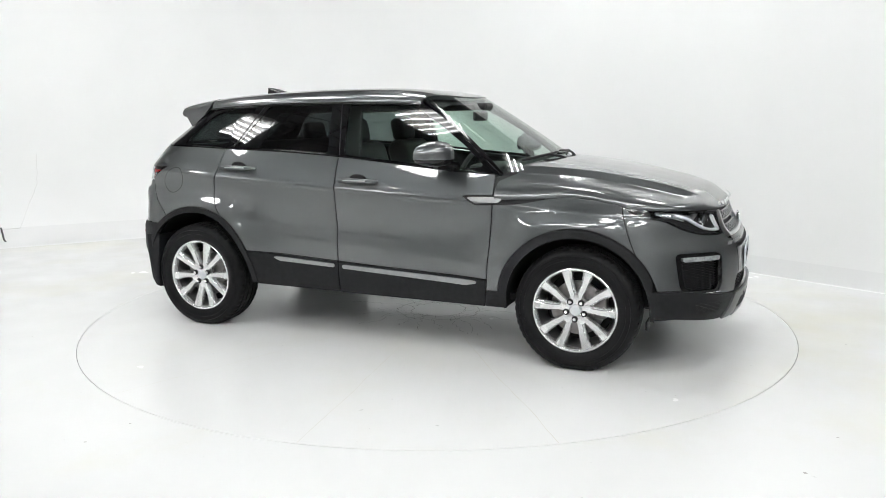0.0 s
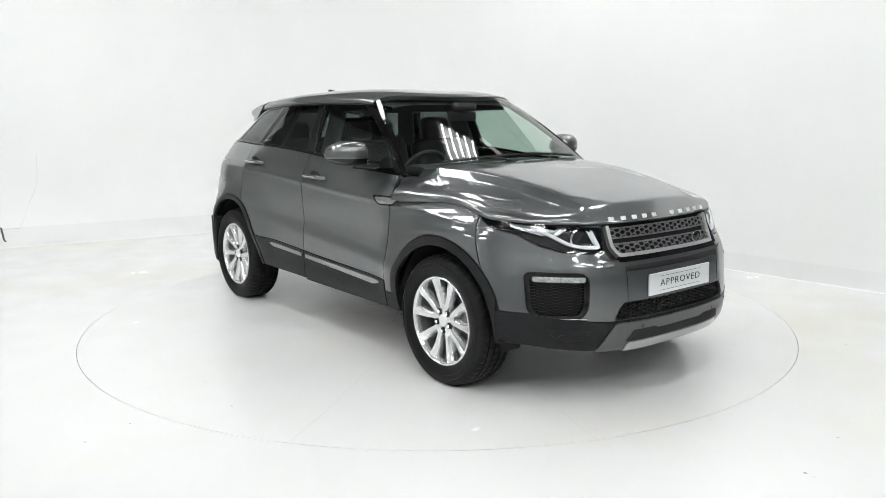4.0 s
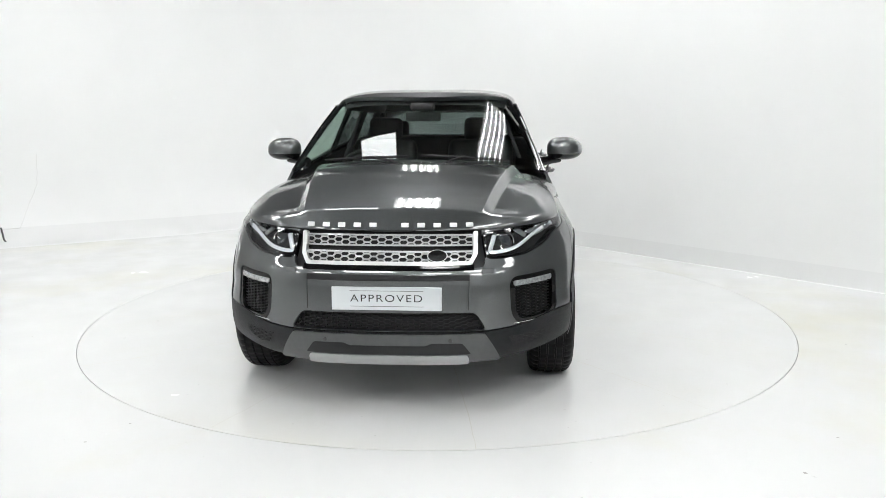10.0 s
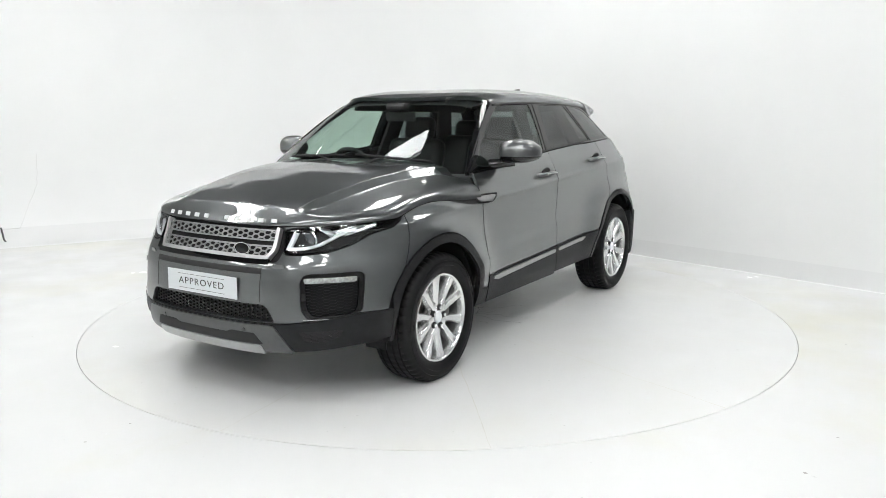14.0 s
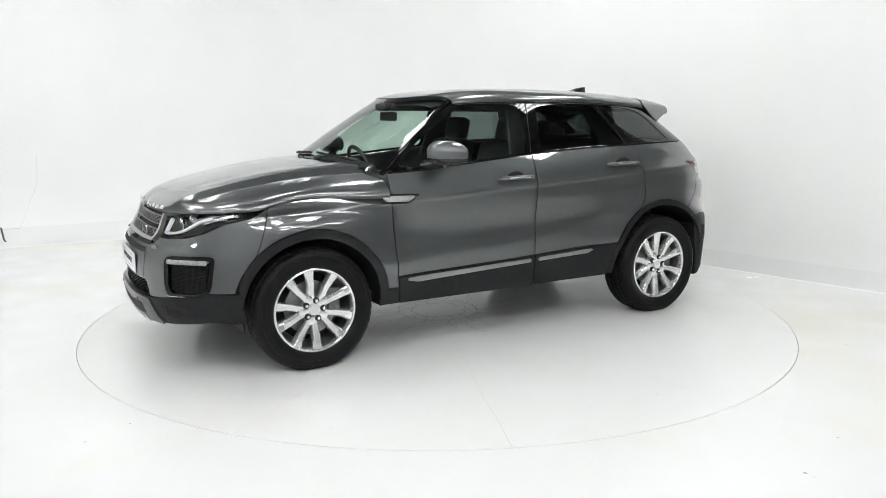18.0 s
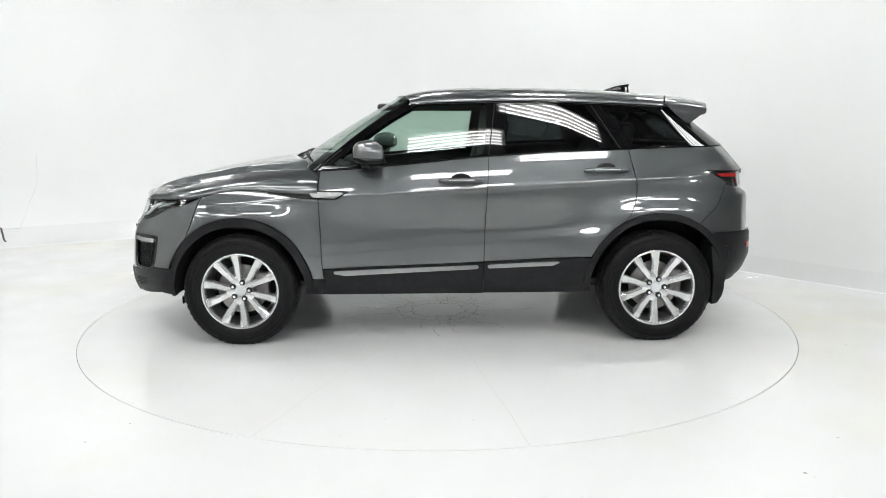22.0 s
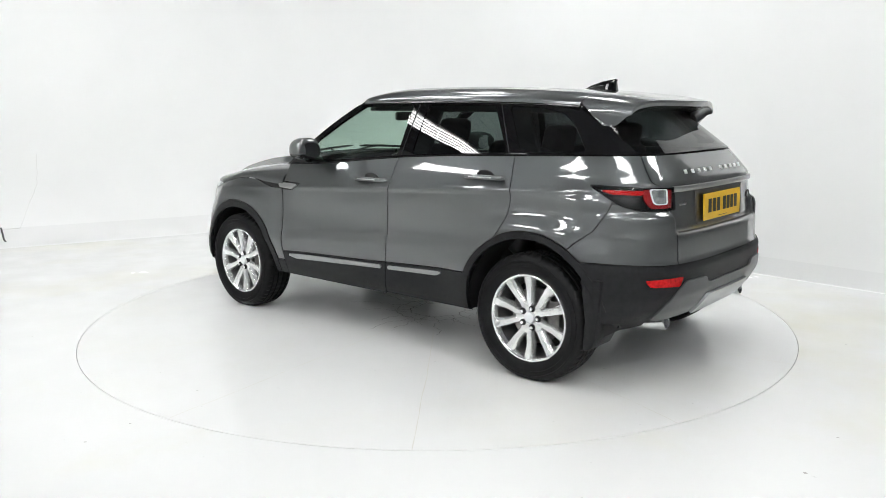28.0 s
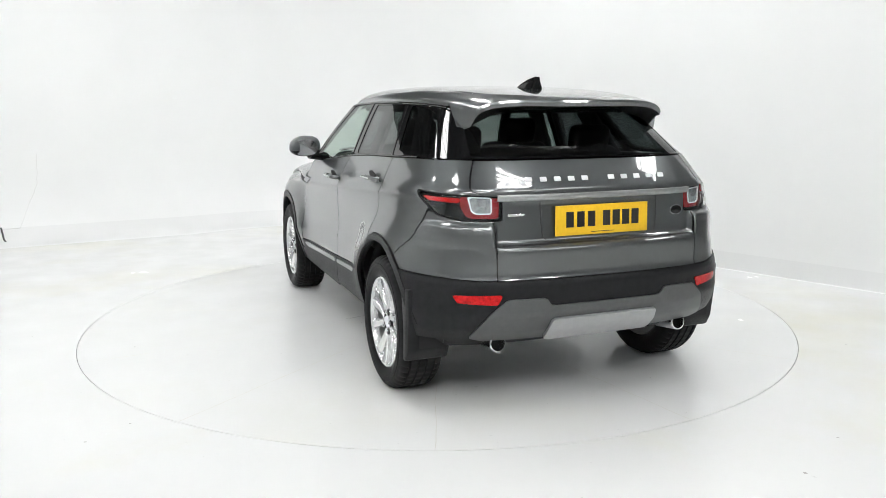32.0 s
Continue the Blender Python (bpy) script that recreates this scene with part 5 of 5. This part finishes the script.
def rear_parts(car, LV, LF):
    tail = inside(TAIL, tail_q)
    rear = lambda V: -1.3 - V[:, 0]
    for s in (1, -1):
        k = None if s == 1 else -1
        h = new("tail_light")
        h.parent = car
        panel("housing", LV, LF, GLOSS, h, (rear, tail), mirror=k, lip=0.0, push=-0.022, gap=0, label="gloss black tail light housing")
        red = inside([(0.70, 1.072), (0.70, 1.03), (0.672, 0.982), (0.655, 0.972), (0.54, 0.970), (0.540, 1.064)], tail_q, 0.008)
        white = inside([(0.672, 1.074), (0.570, 1.068), (0.566, 0.990), (0.632, 0.990), (0.652, 1.003)], tail_q, 0.01)
        outer = inside([(0.90, 1.075), (0.70, 1.066), (0.702, 1.042), (0.85, 1.051)], tail_q, 0.006)
        panel("red_frame", LV, LF, RED_DARK, h, (rear, red, NOT(white)), mirror=k, lip=0.006, push=-0.012, gap=0, label="dark red lamp frame")
        panel("red_lamp", LV, LF, RED, h, (rear, outer), mirror=k, lip=0.006, push=-0.008, gap=0, label="bright red tail lamp")
        panel("white_lamp", LV, LF, LAMP, h, (rear, white), mirror=k, lip=0.006, push=-0.012, gap=0.001, label="frosted white lamp")
        ln = panel("lens", LV, LF, LENS, h, (rear, tail), mirror=k, lip=0, push=0.0, gap=0.001, label="clear tail light lens")
        ln.visible_shadow = False
        panel("lamp_line", LV, LF, FROST, h, (rear, white, lambda V: 0.006 - white(V)), mirror=k, lip=0.004, push=-0.008, gap=0)
        bulb = inside([(0.628, 1.062), (0.590, 1.060), (0.588, 1.025), (0.625, 1.026)], tail_q, 0.005)
        panel("reverse_lamp", LV, LF, BRIGHT, h, (rear, bulb), mirror=k, lip=0.004, push=-0.007, gap=0)
        refl = inside([(0.70, 0.616), (0.507, 0.620), (0.528, 0.570), (0.678, 0.580)], tail_q, 0.005)
        panel("rear_reflector", LV, LF, RED, car, (rear, refl), mirror=k, lip=0.01, push=0.011, gap=0, label="red rear reflector")
    # tailgate trim
    skin_strip(tail_x, "tailgate_strip", [(-0.545, 1.066), (0.545, 1.066)], 0.03, SATIN, car, 0.010, 0.012, "satin silver tailgate strip")
    skin_strip(tail_x, "tailgate_ledge", [(-0.53, 0.845), (-0.3, 0.845), (0.3, 0.845), (0.53, 0.845)], 0.006, MATT, car, 0.001, 0.002)
    for s in (1, -1):
        skin_strip(tail_x, "plate_recess_edge", [(s * 0.33, 1.045), (s * 0.325, 0.88), (s * 0.30, 0.862)], 0.006, DARK_GREY, car, 0.002, 0.004)
    pl = new("rear_plate")
    pl.parent = car
    pl.matrix_basis = pose(-2.020, 0, 0.949, 0, 2, 0)
    part("plate_board", box(0.008, 0.522, 0.146, (0, 0, 0), 0.003), YELLOW, pl, "yellow registration plate")
    for i, y in enumerate((0.165, 0.105, 0.045, -0.04, -0.095, -0.15, -0.205)):
        part("plate_bar", box(0.0016, 0.042, 0.075, (-0.0042, y + 0.018, 0.004), 0.0006), INK, pl, "plain black plate bar")
    part("plate_line", box(0.0012, 0.13, 0.003, (-0.0042, 0, -0.06)), INK, pl)
    for i in range(11):
        if i == 5:
            continue
        y = -0.375 + 0.75 * i / 10
        part("letter_bar", box(0.005, 0.036, 0.024, (float(tail_x(y, 1.145)) - 0.003, y, 1.147), 0.003, turn=pose(0, 0, 0, 0, 25, 0)), LETTER, car, "plain silver badge bar")
    part("model_bar", box(0.006, 0.105, 0.013, (float(tail_x(0.45, 0.985)) - 0.002, 0.445, 0.985), 0.003), BRIGHT, car, "small plain silver badge bar")
    x = float(tail_x(-0.455, 0.968))
    M = pose(x, -0.455, 0.968, 0, 0, 90) @ Matrix.Diagonal((1, 1, 0.66, 1))
    part("badge", lathe([(0.0, 0.0), (0.036, 0.0), (0.034, 0.006), (0.0, 0.008)], 36, M=M), GLOSS, car, "dark oval badge", True)
    part("badge_ring", lathe([(0.034, 0.002), (0.038, 0.002), (0.038, 0.009), (0.034, 0.009)], 36, M=M), CHROME, car, smooth=True)
    # aerial fin
    poly = [(-1.12, 1.598), (-1.17, 1.622), (-1.24, 1.643), (-1.30, 1.653), (-1.335, 1.656), (-1.328, 1.636), (-1.333, 1.570), (-1.14, 1.580)]
    b = prism(poly, 0.05, Matrix(((1, 0, 0, 0), (0, 0, 1, -0.025), (0, 1, 0, 0), (0, 0, 0, 1))), 0.006)
    for v in b.verts:
        v.co.y *= 1.5 - 1.1 * min(1, max(0, (v.co.z - 1.58) / 0.085))
    part("aerial_fin", b, GLOSS, car, "gloss black shark fin aerial", True)


def side_parts(car):
    for s in (1, -1):
        for nm, x, z in (("door_handle", -0.078, 1.044), ("door_handle", -0.992, 1.103)):
            y = float(half_width(np.array(x), np.array(z)))
            h = new(nm)
            h.parent = car
            h.matrix_basis = pose(x, s * y, z, 0, 0, 0 if s > 0 else 180)
            q = 1 if s > 0 else -1
            part("handle_cup", lathe([(0.0, -0.002), (0.052, -0.002), (0.05, 0.003), (0.0, 0.0015)], 32, M=pose(0, 0, 0, -20, 0, 0) @ Matrix.Translation((0, 0, 0.006)) @ Matrix.Diagonal((1.2, 1, 0.72, 1))), MATT, h, "dark handle recess", True)
            pts = [(-0.135, 0.006, -0.004), (-0.12, 0.03, -0.002), (-0.08, 0.04, 0), (0.0, 0.043, 0.002), (0.08, 0.04, 0), (0.12, 0.03, -0.002), (0.135, 0.006, -0.004)]
            b = tube(pts, [0.010, 0.0125, 0.0135, 0.0135, 0.0135, 0.0125, 0.010], 12)
            part("handle_bar", b, PAINT, h, "body coloured handle", True)
            part("handle_insert", box(0.16, 0.004, 0.007, (0, 0.057, 0.002), 0.0015), SILVER, h, "satin silver handle insert")
            part("handle_end", box(0.035, 0.028, 0.026, (-q * 0.118, 0.018, -0.002), 0.008), PAINT, h, smooth=True)
        # mirror
        m = new("wing_mirror")
        m.parent = car
        m.matrix_basis = pose(0.478, s * 0.962, 1.210) @ Matrix.Diagonal((1, s, 1, 1))
        b = bmesh.new()
        bmesh.ops.create_uvsphere(b, u_segments=48, v_segments=28, radius=1)
        for v in b.verts:
            x, y, z = v.co
            x2 = abs(x) ** 0.75 * (1 if x > 0 else -1)
            y2 = abs(y) ** 0.66 * (1 if y > 0 else -1)
            z2 = abs(z) ** 0.70 * (1 if z > 0 else -1)
            taper = 1 - 0.26 * max(0.0, y2) ** 1.6
            v.co = (0.115 * x2 if x > 0 else 0.05 * x2, 0.118 * y2 - 0.012, (0.088 if z > 0 else 0.062) * z2 * taper)
            v.co.x -= 0.06 * max(0, y2) ** 1.3
        bot = b.copy()
        bmesh.ops.bisect_plane(b, geom=b.verts[:] + b.edges[:] + b.faces[:], plane_co=(0, 0, -0.018), plane_no=(0, 0, 1), clear_inner=True)
        bmesh.ops.bisect_plane(bot, geom=bot.verts[:] + bot.edges[:] + bot.faces[:], plane_co=(0, 0, -0.020), plane_no=(0, 0, 1), clear_outer=True)
        if s < 0:
            bmesh.ops.reverse_faces(b, faces=b.faces)
            bmesh.ops.reverse_faces(bot, faces=bot.faces)
        part("mirror_cap", b, PAINT, m, "body coloured mirror cap", True)
        part("mirror_base", bot, GLOSS, m, "gloss black mirror underside", True)
        part("mirror_glass", prism(chaikin([(-0.095, -0.052), (0.085, -0.058), (0.085, 0.052), (-0.08, 0.058)], 2).tolist(), 0.004, Matrix(((0, 0, 1, -0.066), (1, 0, 0, -0.008), (0, 1, 0, 0.002), (0, 0, 0, 1)))), CHROME, m, "mirror glass")
        part("mirror_stalk", tube([(0.0, -0.05, -0.05), (0.03, -0.11, -0.062), (0.07, -0.19, -0.075)], [0.032, 0.028, 0.036], 12), GLOSS, m, "gloss black mirror stalk", True)
        # belt moulding
        xs = np.linspace(0.80, -1.46, 70)
        z = BELT(xs) + 0.004
        y = glass_width(xs, z) + 0.004
        part("belt_moulding", tube([(a, s * c, d) for a, c, d in zip(xs, y, z)], 0.007, 8), GLOSS, car, "gloss black belt moulding", True)
        xs = np.linspace(0.25, -1.42, 50)
        z = ROOF_SIDE_Z(xs) - 0.006
        part("roof_moulding", tube([(a, s * c, d) for a, c, d in zip(xs, glass_width(xs, z) + 0.003, z)], 0.006, 8), GLOSS, car, "gloss black roof moulding", True)
        # door gaps across the pillars
        for x0, x1, z0, z1 in ((-0.257, -0.305, 1.19, 1.515), (-1.10, -0.93, 1.225, 1.505)):
            pts = []
            for t in np.linspace(0, 1, 12):
                x, z = x0 + (x1 - x0) * t, z0 + (z1 - z0) * t
                pts.append((x, s * (float(glass_width(np.array(x), np.array(z))) + 0.0005), z))
            part("door_gap", tube(pts, 0.0035, 6), MATT, car)
    # wipers lying low on the screen
    for a0, a1, ap, label in ((-0.04, -0.72, 0.0, "black wiper blade"), (0.74, 0.06, 0.70, "black wiper blade")):
        w = new("wiper")
        w.parent = car
        aa = np.linspace(a0, a1, 9)
        ss = np.linspace(0.115, 0.085, 9) if a0 < 0 else np.linspace(0.08, 0.125, 9)
        P = [screen_row(np.array([a]), s)[0] + np.array([0.006, 0, 0.012]) for a, s in zip(aa, ss)]
        part("wiper_blade", tube([tuple(p) for p in P], [0.005] + [0.0085] * 7 + [0.005], 8), MATT, w, label, True)
        mid = P[4]
        piv = screen_row(np.array([a0 * 0.2 + a1 * 0.8 if a0 > 0 else a0]), 0.0)[0] + np.array([0.02, 0, 0.012])
        part("wiper_arm", tube([tuple(piv), tuple((piv + mid) / 2 + np.array([0, 0, 0.012])), tuple(mid + np.array([0.004, 0, 0.008]))], [0.011, 0.008, 0.005], 8), MATT, w, "black wiper arm", True)


def cabin_parts(car):
    c = new("cabin")
    c.parent = car
    part("cabin_floor", box(2.9, 1.5, 0.04, (-0.35, 0, 0.36)), TRIM_IN, c, "dark cabin carpet")
    b = bmesh.new()
    box(0.40, 1.34, 0.30, (0.66, 0, 0.92), 0.08, 3, bm=b)
    box(0.30, 1.06, 0.05, (0.86, 0, 1.075), 0.02, bm=b)
    box(0.22, 0.42, 0.07, (0.66, -0.37, 1.105), 0.03, bm=b)
    box(0.9, 0.26, 0.45, (0.2, 0, 0.58), 0.05, bm=b)
    part("dashboard", b, TRIM_IN, c, "dark moulded dashboard", True)
    # steering wheel, right hand drive
    M = pose(0.47, -0.37, 1.04, 0, 0, 90) @ pose(0, 0, 0, 22)
    ring = [M @ Vector((0.185 * math.cos(t), 0, 0.185 * math.sin(t))) for t in np.linspace(0, 2 * math.pi, 41)[:-1]]
    part("steering_wheel", tube(ring, 0.016, 10, close=True), LEATHER, c, "dark leather steering wheel", True)
    part("wheel_boss", box(0.2, 0.05, 0.13, M.translation, 0.03, turn=M.to_quaternion().to_matrix().to_4x4()), TRIM_IN, c)

    def seat(x, y, wd, nm):
        b = bmesh.new()
        box(0.52, wd, 0.16, (x + 0.1, y, 0.60), 0.06, 3, bm=b)
        part(nm + "_cushion", b, LEATHER, c, "dark leather seat cushion", True)
        part(nm + "_backrest", box(0.16, wd, 0.66, (x - 0.24, y, 0.94), 0.07, 3, turn=pose(0, 0, 0, 0, -16)), LEATHER, c, "dark leather seat backrest", True)

    def rest(x, y, z):
        part("headrest", box(0.10, 0.26, 0.18, (x, y, z), 0.045, 3, turn=pose(0, 0, 0, 0, -12)), LEATHER, c, "dark leather headrest", True)
        for s in (-0.05, 0.05):
            part("headrest_post", tube([(x + 0.02, y + s, z - 0.18), (x, y + s, z - 0.05)], 0.006), CHROME, c)
    for s in (1, -1):
        seat(0.0, s * 0.37, 0.50, "front_seat")
        rest(-0.36, s * 0.37, 1.335)
    seat(-0.86, 0, 1.30, "rear_seat")
    for y in (0.42, -0.42):
        rest(-1.20, y, 1.30)
    part("parcel_shelf", box(0.5, 1.2, 0.03, (-1.5, 0, 1.16), 0.01), TRIM_IN, c, "dark parcel shelf")
    part("rear_view_mirror", box(0.03, 0.24, 0.065, (0.42, 0, 1.435), 0.014), TRIM_IN, c, "dark interior mirror", True)
    part("sensor_cover", box(0.10, 0.16, 0.05, (0.44, 0, 1.50), 0.02), TRIM_IN, c)
    RV, RF = roof_surface()
    V, F = clip(RV, RF, lambda V: V[:, 0] + 1.5)
    panel("headlining", V, F, TRIM_IN, c, (), both=True, lip=0, push=-0.045, label="dark headlining")
    # pillars inside
    for s in (1, -1):
        for poly in (((-0.17, 1.12), (-0.36, 1.12), (-0.40, 1.50), (-0.22, 1.50)), ((-1.02, 1.18), (-1.24, 1.18), (-1.06, 1.48), (-0.86, 1.48)), ((0.26, 1.475), (-1.3, 1.455), (-1.3, 1.53), (0.26, 1.53))):
            M = Matrix(((1, 0, 0, 0), (0, -0.38 * s, s, s * 1.075), (0, 1, 0, 0), (0, 0, 0, 1)))
            part("inner_pillar", prism(poly, 0.03, M, 0.008), TRIM_IN, c, "dark inner pillar trim")


def details(car, LV, LF):
    under_parts(car, LV, LF)
    front_parts(car, LV, LF)
    rear_parts(car, LV, LF)
    side_parts(car)
    cabin_parts(car)
# ---------------------------------------------------------------- build
room()
fixtures()
TABLE_THING = turntable()
CAR, LV, LF = build_car()
for sx, sy, phase in ((1, 1, 67), (1, -1, 20), (-1, 1, 71), (-1, -1, 50)):
    wheel(CAR, (sx * WB, sy * 0.812, 0.348), 0 if sy > 0 else 180, phase)
details(CAR, LV, LF)


def motions():
    turn = [(0.0, -23.47), (1.0, -30.58), (2.0, -37.74), (3.0, -44.85), (4.0, -51.96), (5.0, -59.01), (6.0, -66.20), (7.0, -73.40), (8.0, -80.46), (9.0, -87.59), (10.0, -94.81),
            (11.0, -101.93), (12.0, -109.05), (13.0, -116.14), (14.0, -123.18), (15.0, -130.11), (16.0, -137.08), (17.0, -144.15), (18.0, -151.21), (19.0, -158.24), (20.0, -165.26), (21.0, -172.30),
            (22.0, -179.32), (23.0, -186.25), (24.0, -193.24), (25.0, -200.24), (26.0, -207.24), (27.0, -214.25), (28.0, -221.20), (29.0, -228.10), (30.0, -235.05), (31.0, -242.01), (32.0, -249.06)]
    rows_t, rows_c = [], []
    for (t0, a0), (t1, a1) in zip(turn, turn[1:] + [turn[-1]]):
        for k in range(2 if t1 > t0 else 1):
            t, a = t0 + 0.5 * k, a0 + (a1 - a0) * 0.5 * k
            rows_t.append((t, pose(0, 0, 0, 0, 0, a)))
            rows_c.append((t, pose(0, 0, 0, 0, 0, a) @ Matrix.Translation((-0.0623, -0.0647, 0.0015))))
    walk(TABLE_THING, rows_t)
    walk(CAR, rows_c)


motions()
